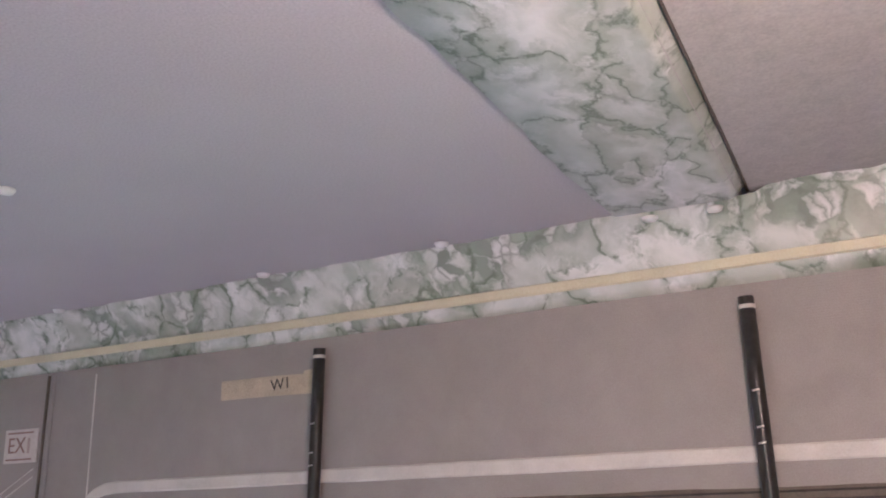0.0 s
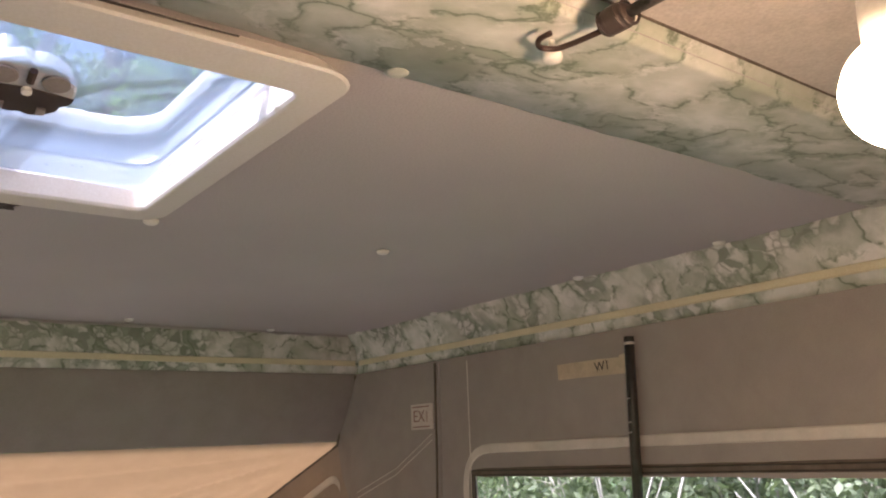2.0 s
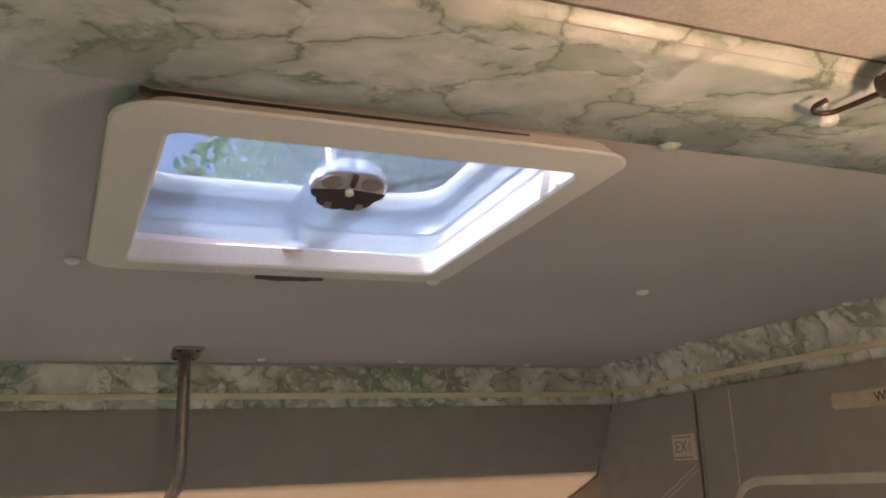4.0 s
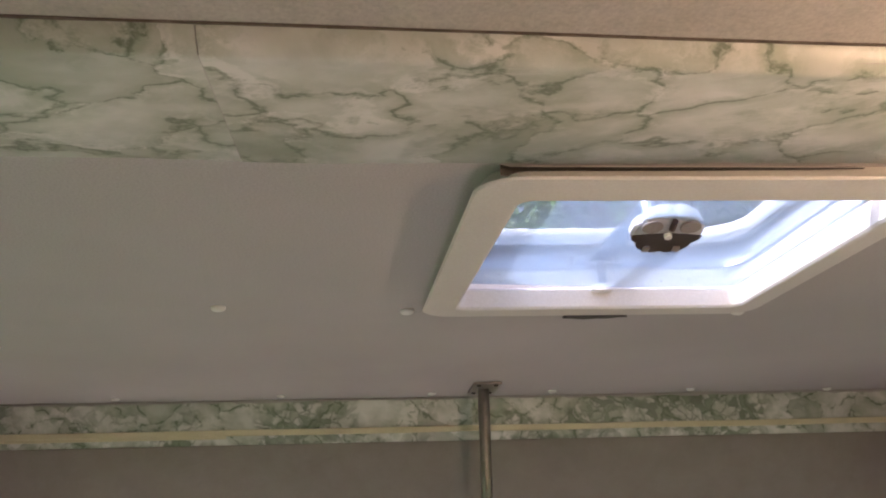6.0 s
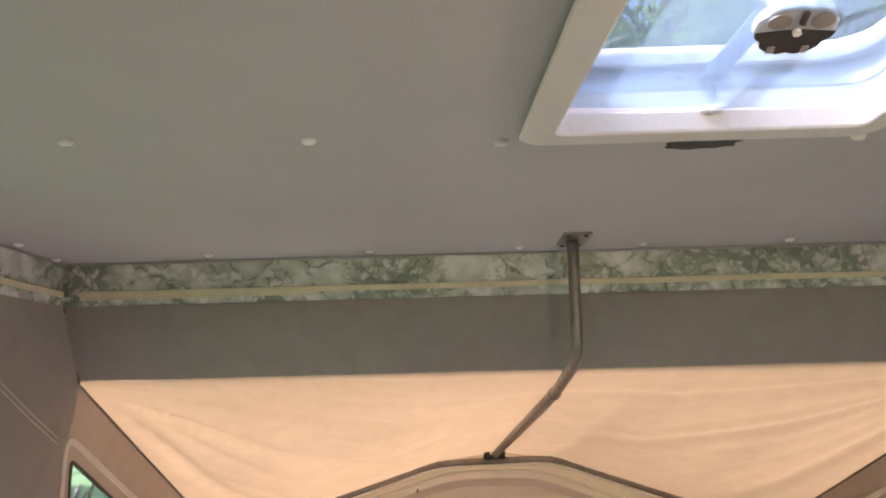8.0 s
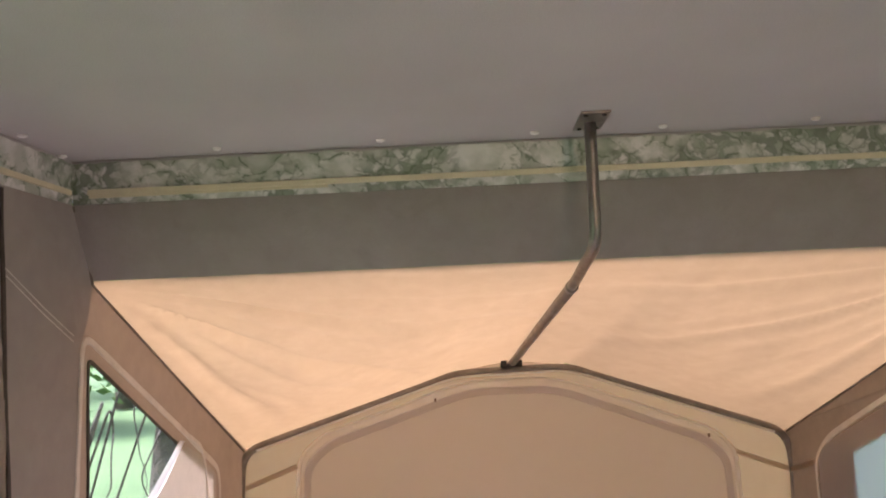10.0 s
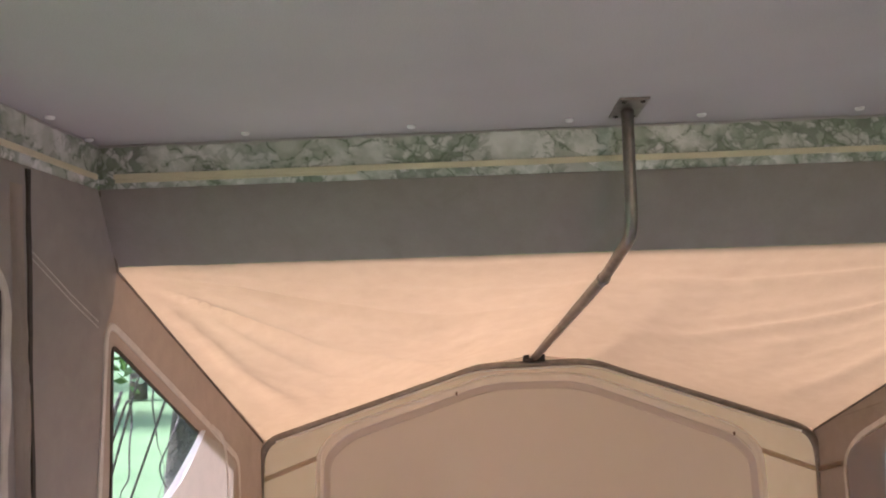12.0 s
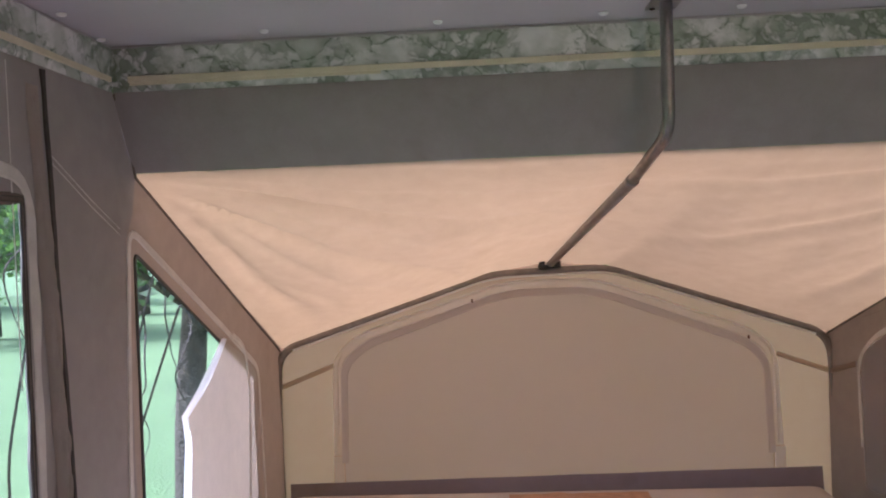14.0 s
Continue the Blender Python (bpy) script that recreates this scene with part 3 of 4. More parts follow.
bm = bmesh.new()
NU, NV = 110, 70
grid = []
for i in range(NU + 1):
    s = i / NU
    y_top = Y_LEFT + s * (Y_RIGHT - Y_LEFT)
    y_bow = BOW[0][0] + s * (BOW[-1][0] - BOW[0][0])
    row = []
    # upright band under the roof edge
    for j in range(8):
        f = j / 8
        p = Vector((X_FRONT + (X_KNEE - X_FRONT) * (f ** 1.25), y_top, Z_TRIM + 0.002 + (Z_KNEE + 0.006 - Z_TRIM) * f))
        p.x += 0.004 * math.sin(math.pi * f) * noise.noise((y_top * 5, f * 2, 1))
        row.append(bm.verts.new(p))
    for j in range(NV + 1):
        f = (j / NV) ** 1.5
        p = Vector((X_KNEE, y_top, Z_KNEE)).lerp(Vector((X_BOW, y_bow, bow_z(y_bow) + 0.006)), f)
        # the canvas rolls over from upright to sloping
        p.z += 0.008 * math.exp(-f * 1.2 / 0.008)
        edge = math.sin(math.pi * f) * min(1, s * 6, (1 - s) * 6)
        held = min(1, abs(p.y - (-0.03 - 0.11 * f)) * 3.2)
        p.z += 0.010 * edge - 0.050 * edge * held
        # the post's bracket lifts the canvas at the bow
        p.z += 0.020 * math.exp(-((p.y + 0.134) / 0.13) ** 2) * f ** 3
        # folds fanning out from the upper corners
        for corner, amp, ph in ((Y_LEFT, 0.050, 0.0), (Y_RIGHT, 0.022, 1.7)):
            dx, dy = X_KNEE - p.x, abs(p.y - corner)
            ang = math.atan2(dx, dy + 1e-4)
            far = math.hypot(dx, dy)
            hold = min(1, f * 9) * min(1, (1 - f) * 3.5) * min(1, s * 16, (1 - s) * 16)
            p.z += amp * 0.75 * math.exp(-(math.sin(6.5 * ang + ph + 0.6 * noise.noise((far * 2, ang * 2, corner))) / 0.26) ** 2) * min(1, far * 5) * max(0, 1 - far / 1.5) * hold
            p.z += amp * 0.26 * math.exp(-(math.sin(14 * ang + ph + 1.2 * noise.noise((far * 3, ang * 3, corner))) / 0.35) ** 2) * min(1, far * 4) * max(0, 1 - far / 1.3) * hold
        p.z += (0.008 * noise.noise((p.x * 4, p.y * 6, 0.3)) + 0.003 * noise.noise((p.x * 16, p.y * 7, 2.3))) * edge
        row.append(bm.verts.new(p))
    grid.append(row)
for a, b in zip(grid, grid[1:]):
    for k in range(8, len(a) - 1):
        bm.faces.new((a[k], a[k + 1], b[k + 1], b[k]))
head_bm = bmesh.new()
head = [[head_bm.verts.new(v.co + Vector((0, 0, 0.0004))) for v in row[:9]] for row in grid]
for a, b in zip(head, head[1:]):
    for k in range(8):
        head_bm.faces.new((a[k], a[k + 1], b[k + 1], b[k]))
for row in grid:
    for v in row[:8]:
        bm.verts.remove(v)
# Same canvas as the roof panel, with the roof edge's shade painted in.
part("head_panel", head_bm, HEAD, tent, "upright canvas band, coloured darker for the shade of the roof edge", smooth=True)
part("roof_panel", bm, CANVAS_ROOF, tent, "sunlit peach canvas with soft folds", smooth=True)

# side panels of the bunk
def side_point(side, x, z):
    if side < 0:
        return Vector((x, Y_LEFT + (BOW[0][0] - Y_LEFT) * (X_FRONT - x) / (X_FRONT - X_BOW), z))
    return Vector((x, Y_RIGHT - 0.004 + (BOW[-1][0] - Y_RIGHT + 0.004) * max(0, (X_KNEE - x) / (X_KNEE - X_BOW)), z))


for side in (-1, 1):
    zb = BOW[0][1] if side < 0 else BOW[-1][1]
    line = [(-1.470, 0.60), (-1.470, 1.625), (-1.508, 1.68), (X_KNEE, Z_KNEE)]
    outer = [line[0], (X_BOW - 0.006, 0.60), (X_BOW - 0.006, zb + 0.012), *line[:0:-1]]
    part("corner_panel", slab([(X_FRONT, 0.60), *line, (X_KNEE + 0.03, Z_KNEE + 0.075), (X_FRONT, Z_TRIM)], [], lambda u, v, side=side: side_point(side, u, v), (0, 0.003 * side, 0)), CANVAS, tent, "grey canvas corner panel")
    hole = [(-1.497, 0.86), (-2.32, 0.86), (-2.32, 1.222), (-1.505, 1.598)]
    n_in = Vector((0, -side, 0))
    pnl = part("side_panel", slab(outer, [hole], lambda u, v, side=side: side_point(side, u, v), n_in * -0.003), CANVAS_SIDE, tent)
    at = lambda x, z, side=side, n_in=n_in: side_point(side, x, z) + n_in * 0.001
    bind = [at(-1.440, 0.80), at(-1.446, 1.22), at(-1.482, 1.652), at(-2.09, 1.378), at(-2.41, 1.225), at(-2.44, 0.80)] if side < 0 else [at(-1.52, 0.80), at(-1.52, 1.69), at(-2.45, 1.252), at(-2.535, 1.17), at(-2.522, 0.90)]
    bind = rounded(bind, 0.05)
    part("binding", ribbon(dense(bind, 0.03), n_in, 0.018, 0.002, wave=0.15, seed=side), BIND, pnl, "white binding round the bunk window")
    zz = rounded([at(-1.497, 0.86), at(-1.505, 1.598), at(-2.05, 1.345)], 0.02)
    part("zipper", ribbon(dense(zz, 0.03), n_in, 0.009, 0.003, wave=0.4, seed=side + 2), ZIP, pnl)
    part("edge_seam", tube(dense([at(X_FRONT, Z_TRIM), at(X_KNEE + 0.03, Z_KNEE + 0.075), at(X_KNEE, Z_KNEE), at(X_BOW, zb)], 0.05), 0.003, 6), ZIP_TAPE, pnl)
    pane = part("pane", slab([(u, v) for u, v in hole], [], lambda u, v, side=side: side_point(side, u, v), n_in * -0.001), VINYL, pnl, "clear vinyl pane")
    pane.matrix_world = Matrix.Translation(n_in * -0.004)
    pane.visible_shadow = False
    if side < 0:
        # half open cover hanging across the window, its white lining folded out
        edge = [(-2.03, 1.362), (-1.93, 1.318), (-1.82, 1.27), (-1.712, 1.222), (-1.722, 1.17), (-1.705, 1.10), (-1.690, 1.02), (-1.70, 0.90), (-1.70, 0.82)]
        bm = bmesh.new()
        rows = []
        for k, (x, z) in enumerate(edge):
            f = k / (len(edge) - 1)
            row = []
            for j in range(9):
                g = j / 8
                x1, z1 = -2.36, 1.215 - 0.40 * f
                back = 0.029 * math.sin(math.pi * (k / 3 if k <= 3 else (k - 3) / 5)) * (1 - g)
                p = at(x - back + (x1 - x) * g, z + (z1 - z) * g)
                p += n_in * (0.006 + 0.022 * math.sin(math.pi * g) * (0.5 + 0.5 * noise.noise((f * 3, g * 4, 2))))
                row.append(bm.verts.new(p))
            rows.append(row)
        for a, b in zip(rows, rows[1:]):
            for j in range(8):
                bm.faces.new((a[j], a[j + 1], b[j + 1], b[j]))
        cov = part("window_cover", bm, COVER, pnl, "half-open canvas window cover", smooth=True)
        hem = rounded([p + n_in * 0.034 for p in (at(-2.035, 1.372), at(-2.150, 1.325), at(-2.185, 1.20), at(-2.140, 0.86))], 0.06)
        part("cover_hem", ribbon(dense(hem, 0.03), n_in, 0.012, 0.003, wave=0.2, seed=6), BIND, cov, "pale hem of the cover")
    else:
        cov = part("window_cover", slab([(-1.57, 0.78), (-2.505, 0.78), (-2.512, 1.17), (-2.495, 1.205), (-2.44, 1.240), (-1.57, 1.640)], [], lambda u, v: side_point(1, u, v), n_in * 0.004), FLAP, pnl, "closed canvas window cover")
        part("strap", ribbon([at(-2.690, 1.112), at(-2.545, 1.158)], n_in, 0.016, 0.003), STRAP, pnl, "narrow brown strap")

# folded white lining along the cover's open edge
at = lambda x, z: side_point(-1, x, z) + Vector((0, 0.010, 0))
for run in ([(-2.03, 1.362), (-1.93, 1.315), (-1.82, 1.265), (-1.712, 1.222)], [(-1.712, 1.222), (-1.722, 1.16), (-1.705, 1.08), (-1.692, 1.02), (-1.70, 0.90), (-1.70, 0.82)]):
    bm = bmesh.new()
    q = dense([at(x, z) for x, z in run], 0.02)
    rows = []
    for k, p in enumerate(q):
        w = 0.007 + 0.024 * math.sin(math.pi * k / (len(q) - 1))
        d = Vector((-0.75, 0, -0.65)) if run[0][0] < -1.9 else Vector((-1, 0, 0))
        rows.append([bm.verts.new(p + d * w * g + Vector((0, 0.012 * math.sin(math.pi * g), 0))) for g in (0, 0.25, 0.5, 0.75, 1)])
    for a, b in zip(rows, rows[1:]):
        for j in range(4):
            bm.faces.new((a[j], a[j + 1], b[j + 1], b[j]))
    part("cover_lining", bm, VINYL_EDGE, tent, "white vinyl lining folded out in the light", smooth=True)

# end panel under the bow
outer = [(BOW[0][0] - 0.03, 0.60), (BOW[-1][0] + 0.04, 0.60), (BOW[3][0] + 0.012, BOW[3][1] + 0.004), BOW[2], *((y, bow_z(y) + 0.009 + 0.022 * math.exp(-((y + 0.134) / 0.13) ** 2)) for y in np.linspace(0.04, -0.31, 14)), BOW[1], (BOW[0][0] - 0.012, BOW[0][1] + 0.004)]
end = part("end_panel", slab(outer, [], lambda u, v: Vector((X_BOW, u, v)), (-0.003, 0, 0)), CANVAS_END, tent)
inx = (1, 0, 0)
PIPE = [(-0.880, 0.865), (-0.872, 1.20), (-0.790, 1.272), (-0.330, 1.420), (-0.250, 1.434), (-0.02, 1.434), (0.06, 1.418), (0.530, 1.246), (0.600, 1.18), (0.612, 0.868)]
inner = [(u * 0.985 + (-0.002), v - 0.012) for u, v in rounded_outline([(-0.870, 0.70), *PIPE[1:-1], (0.605, 0.70)], 0.05)]
part("end_flap", slab(inner, [], lambda u, v: Vector((X_BOW + 0.003, u, v)), (0.003, 0, 0)), FLAP, end, "dusky canvas window cover zipped shut")
# Strip added inside the binding to stand for its soft shadow on the flap.
hem = rounded([(X_BOW + 0.0065, u * 0.970 - 0.004, v - 0.026) for u, v in PIPE], 0.05)
part("flap_edge_shade", ribbon(dense(hem, 0.03), inx, 0.026, 0.002), EDGE_SHADE, end, "darker strip for the soft shadow inside the cover's binding")
pp = dense(rounded([(X_BOW + 0.001, u, v) for u, v in PIPE], 0.05), 0.03)
part("binding", ribbon(pp, inx, 0.034, 0.007), BIND_END, end, "cream binding round the cover")
part("binding_cord", tube([p + Vector((0.009, 0, 0.010)) for p in pp], 0.004, 7), BIND_END, end)
part("edge_binding", ribbon(dense(rounded([(X_BOW + 0.0285, y, z - 0.0125) for y, z in ((-1.02, 1.250), BOW[1], BOW[2], (0.735, 1.252))], 0.07), 0.03), inx, 0.008, 0.002), BIND_END, end, "cream hem over the bow")
for u0, v0, u1, v1 in ((-1.083, 1.102, -0.885, 1.178), (0.795, 1.108, 0.610, 1.176)):
    part("strap", ribbon(dense([(X_BOW + 0.002, u0, v0), (X_BOW + 0.006, u1, v1)], 0.04), inx, 0.016, 0.003), STRAP, end, "narrow brown strap")
for u in (-0.880, 0.615):
    part("flap_tab", box(X_BOW + 0.002, X_BOW + 0.008, u - 0.018, u + 0.018, 0.77, 0.862, 0.002), BIND_END, end)
bm = bmesh.new()
rows = []
for i in range(61):
    y = -1.05 + i / 60 * 1.80
    rows.append([bm.verts.new((X_BOW + 0.012 + 0.02 * f + 0.004 * noise.noise((y * 6, f, 0)), y, 0.772 + 0.022 * i / 60 - f * 0.16)) for f in (0, 0.15, 0.4, 0.7, 1)])
for a, b in zip(rows, rows[1:]):
    for j in range(4):
        bm.faces.new((a[j], a[j + 1], b[j + 1], b[j]))
part("end_skirt", bm, SKIRT, end, "grey-violet lower canvas of the bunk end", smooth=True)
for y, z in ((-0.40, 1.388), (0.520, 1.236)):
    part("zipper_pull", box(X_BOW + 0.012, X_BOW + 0.018, y - 0.003, y + 0.003, z - 0.008, z + 0.004, 0.001), PULL, end)

# metal bow that holds up the tent
bow = thing("tent_bow", "grey metal tube bow holding up the bunk tent", "tent frame")
bow_pts = [(X_BOW + 0.014, BOW[0][0] - 0.035, 0.50)] + [(X_BOW + 0.014, y, z) for y, z in BOW] + [(X_BOW + 0.014, BOW[-1][0] + 0.05, 0.50)]
part("bow_tube", tube(dense(rounded(bow_pts, 0.07), 0.05), 0.0125), STEEL2, bow, smooth=True)
for y, z in ((BOW[0][0] - 0.012, 1.098), (BOW[-1][0] + 0.016, 1.10)):
    part("clip", tube([(X_BOW + 0.014, y, z - 0.012), (X_BOW + 0.014, y, z + 0.012)], 0.017), ZIP_TAPE, bow)
bracket = part("bracket", box(X_BOW + 0.002, X_BOW + 0.05, -0.172, -0.098, 1.489, 1.500, 0.002), BLACK, bow, "black bracket on top of the bow")
for y in (-0.160, -0.108):
    part("lug", box(X_BOW + 0.006, X_BOW + 0.046, y - 0.010, y + 0.010, 1.500, 1.514, 0.003), BLACK, bracket)

# support post from the ceiling to the bow
post = thing("support_post", "bent grey steel post from ceiling plate to tent bow", "support post")
top, knee, low = Vector((-1.312, -0.020, 1.996)), Vector((-1.314, -0.021, 1.773)), Vector((-2.680, -0.132, 1.501))
joint = Vector((-1.606, -0.036, 1.7095))
part("upper_tube", tube(dense(rounded([top, knee, joint], 0.045, 10), 0.03), 0.0112, 14), STEEL, post, smooth=True)
part("lower_tube", tube([joint - (low - joint).normalized() * 0.004, joint, low], 0.0128, 14), STEEL2, post, smooth=True)
part("collar", tube([joint - (low - joint).normalized() * 0.006, joint + (low - joint).normalized() * 0.012], 0.0142, 14), STEEL, post, smooth=True)
plate = part("ceiling_plate", box(-1.366, -1.236, -0.045, 0.007, 1.9952, 1.9992, 0.001), STEEL, post, "square steel fixing plate")
for x, y in ((-1.352, -0.035), (-1.352, -0.003), (-1.250, -0.035), (-1.250, -0.003)):
    part("screw", lathe([(0.002, -0.003), (0.004, -0.0022), (0.0045, 0)], (x, y, 1.9952)), BLACK, plate)

# bunk bed
bed = thing("bunk_bed", "bunk mattress with pale sheet on a plywood platform", "bed")
part("platform", box(X_BOW + 0.03, X_FRONT + 0.02, -1.03, 0.76, 0.602, 0.632, 0.003), PLY, bed)
bm = box(X_BOW + 0.07, X_FRONT + 0.0, -1.02, 0.715, 0.633, 0.752, 0.03)
part("mattress", bm, SHEET, bed, "pale sheet over the mattress", smooth=True)
bm = bmesh.new()
rows = []
for i in range(25):
    rows.append([bm.verts.new((X_BOW + 0.12 + 0.5 * j / 20, -0.30 + 0.45 * i / 24, 0.755 + 0.022 * math.sin(math.pi * i / 24) * math.sin(math.pi * j / 20) + 0.010 * noise.noise((i * 0.3, j * 0.3, 7)) * math.sin(math.pi * i / 24))) for j in range(21)])
for a, b in zip(rows, rows[1:]):
    for j in range(20):
        bm.faces.new((a[j], a[j + 1], b[j + 1], b[j]))
tagged(finish("blanket", bm, PEACH, smooth=True), "rumpled peach blanket lying on the bunk", "blanket")

# ---- ceiling fittings ----
for y0, y1, shift in ((Y_LEFT + 0.016, -0.3045, 0.37), (-0.304, Y_RIGHT - 0.026, 0.0)):
    bm = bmesh.new()
    rows = []
    for i in range(90):
        y = y0 + i / 89 * (y1 - y0)
        e = 0.004 * noise.noise((y * 6, 0, 3)) + 0.003 * noise.noise((y * 25, 0, 3))
        sk = 0.05 * max(0.0, -0.25 - y)
        up = 0.0004 if shift else 0.0
        prof = [(-0.2290 + e + sk, 1.9996), (-0.2270 + e + sk, 1.9972), (-0.150, 1.9962), *((seam_x(y) + d, z) for d, z in ((-0.0190, 1.9957), (-0.0155, 1.9955), (-0.0135, 1.9962), (-0.0110, 1.9984), (-0.0016, 2.0062), (-0.0010, 2.014)))]
        rows.append([bm.verts.new((x - shift, y, z + up + 0.0006 * noise.noise((y * 12, x * 20, 0)))) for x, z in prof])
    for a, b in zip(rows, rows[1:]):
        for k in range(8):
            bm.faces.new((a[k], a[k + 1], b[k + 1], b[k]))
    strip = structure(finish("trim_ceiling_band", bm, MARBLE_BAND, smooth=True), "wide marble-print vinyl band across the ceiling joint", "ceiling band")
    strip.location.x = shift
part("screw_bump", lathe([(0.002, -0.0026), (0.0045, -0.0020), (0.0070, -0.0006), (0.0095, 0.0008)], (-0.224, 0.243, 1.9968), sides=18), MARBLE_BAND, strip, "white screw cap pressed under the vinyl edge", smooth=True)
part("caulk", ribbon([(seam_x(y) + 0.0012, y, 2.0058) for y in np.linspace(Y_LEFT + 0.02, Y_RIGHT - 0.03, 60)], (0, 0, -1), 0.0024, 0.0006, wave=0.5), JOINT, strip, "dark dirty joint line")
structure(finish("trim_ceiling_gap", slab([*((seam_x(y) - 0.004, y) for y in SEAM_Y), *((seam_x(y) + 0.0035, y) for y in reversed(SEAM_Y))], [], lambda u, v: Vector((u, v, 2.0145)), (0, 0, 0.001)), JOINT), "dark joint between the two ceiling boards", "joint")

cap = tagged(finish("screw_cap", lathe([(0.0035, -0.0052), (0.0068, -0.0042), (0.0084, -0.002), (0.0088, 0.0)], (0, 0, 0), sides=16), CAP, smooth=True), "white domed plastic screw cap on the ceiling", "screw cap", "ceiling screw caps")
spots = [(-0.602, -0.930), (-0.616, -0.658), (-0.640, -0.398), (-0.666, -0.184), (-0.686, 0.226), (-0.690, 0.536)] + [(-1.380, y) for y in (-1.041, -0.734, -0.414, -0.116, 0.128, 0.415)] + [(-1.412, 0.722)]
spots += [(-1.384, 0.928)] + [(x, 0.921) for x in (-1.092, -0.700, -0.434, -0.186)] + [(-0.120, 0.925), (0.22, 0.922), (0.50, 0.922), (0.80, 0.922)]
spots += [(x, -1.024) for x in (-1.205, -0.95, -0.67, -0.39)]
cap.location = (*spots[0], Z_CEIL)
for x, y in spots[1:]:
    copy_thing(cap, pose(x, y, (1.988 if abs(x + 0.15) < 0.08 else Z_CEIL) if x < -0.05 else Z_CEIL + 0.006, 0, 0, 40 * x))

# roof vent
vent = thing("roof_vent", "open roof vent with white flange, insect screen and crank", "roof vent")
part("flange", ring_loft([
    (-0.6235, -0.2130, -0.1640, 0.1905, 0.026, 1.9995), (-0.6305, -0.2055, -0.1715, 0.1980, 0.030, 1.9900), (-0.6327, -0.2033, -0.1740, 0.2005, 0.031, 1.9886), (-0.6332, -0.2028, -0.1745, 0.2010, 0.031, 1.9874), (-0.6312, -0.2048, -0.1725, 0.1990, 0.030, 1.9860),
    (-0.5935, -0.2415, -0.1415, 0.1755, 0.014, 1.9842), (-0.5915, -0.2435, -0.1395, 0.1735, 0.012, 1.9850), (-0.590, -0.245, -0.138, 0.172, 0.011, 1.9875), (-0.588, -0.247, -0.136, 0.170, 0.011, 2.0060),
    (-0.592, -0.243, -0.140, 0.168, 0.012, 2.009), (-0.600, -0.232, -0.148, 0.183, 0.014, 2.009)]), WHITE, vent, "white plastic inner flange")
part("throat", ring_loft([(-0.598, -0.232, -0.146, 0.181, 0.016, 2.010), (-0.594, -0.234, -0.145, 0.180, 0.03, 2.031)]), WHITE, vent, smooth=True)
part("metal_frame", ring_loft([(-0.592, -0.236, -0.143, 0.178, 0.035, 2.0315), (-0.596, -0.234, -0.147, 0.182, 0.04, 2.040), (-0.598, -0.232, -0.149, 0.184, 0.045, 2.059), (-0.605, -0.225, -0.156, 0.191, 0.045, 2.060)]), ALU, vent, "dull aluminium vent frame", smooth=True)
part("rim", ring_loft([(-0.590, -0.238, -0.141, 0.176, 0.05, 2.060), (-0.586, -0.242, -0.137, 0.172, 0.05, 2.064), (-0.586, -0.242, -0.137, 0.172, 0.05, 2.074), (-0.592, -0.236, -0.143, 0.178, 0.05, 2.080), (-0.612, -0.218, -0.163, 0.196, 0.05, 2.080), (-0.616, -0.214, -0.167, 0.200, 0.05, 2.066)]), WHITE, vent, "white outer rim", smooth=True)
mesh = part("insect_screen", slab(rrect(-0.587, -0.248, -0.135, 0.163, 0.010), [], lambda u, v: Vector((u, v, 2.0085 - 0.035 * (v - 0.02))), (0, 0, 0.0006)), MESH, vent, "fine grey insect screen with specks of dirt")
mesh.visible_shadow = False
bar = part("crossbar", box(-0.594, -0.400, 0.010, 0.034, 2.040, 2.044, 0.001), BARM, vent, "metal bar carrying the crank")
for y in (-0.009, 0.041):
    part("bracket", box(-0.5935, -0.589, y - 0.006, y + 0.006, 2.037, 2.049, 0.001), ALU, vent)
    part("screw", lathe([(0.0015, 0.002), (0.003, 0.001), (0.0032, 0)], (-0.589, y, 2.043), (1, 0, 0), 10), BLACK, vent)
for y in (0.006, 0.038):
    part("lift_arm", tube([(-0.42, y, 2.050), (-0.35, y + 0.01, 2.075), (-0.262, y + 0.03, 2.16)], 0.005, 8), STEEL, vent)
part("foot", tube([(-0.586, 0.022, 2.014), (-0.586, 0.022, 2.042)], 0.0045, 10), BARM, vent)
part("clip", lathe([(0.006, -0.004), (0.010, -0.003), (0.012, 0)], (-0.586, 0.020, 2.006), (0.3, 0, 1), 14), WHITE, vent, "white screw boss holding the screen")
# dead insects and grit lying on the screen
rg = random.Random(4)
for k in range(9):
    x, y, r = rg.uniform(-0.583, -0.540), rg.uniform(-0.12, 0.15), rg.uniform(0.0006, 0.0014)
    part("speck", lathe([(r * 0.5, 0.0), (r, r * 0.6), (r * 0.4, r)], (x, y, 2.0080 - 0.035 * (y - 0.02)), sides=6), BLACK, mesh)
# crank knob with scalloped edge
bm = bmesh.new()
KX, KY, KZ, KR = -0.376, 0.028, 2.003, 0.0318
rings = []
for rr, zz in ((0.25, 0.0), (0.93, 0.0), (1.0, 0.002), (1.0, 0.009), (0.93, 0.012), (0.3, 0.013)):
    ring = []
    for k in range(60):
        a = 2 * math.pi * k / 60
        sc = 1 - 0.10 * max(0, math.cos(6 * a)) ** 3 if rr > 0.8 else 1
        ring.append(bm.verts.new((KX + KR * rr * sc * math.cos(a), KY + KR * rr * sc * math.sin(a), KZ + zz)))
    rings.append(ring)
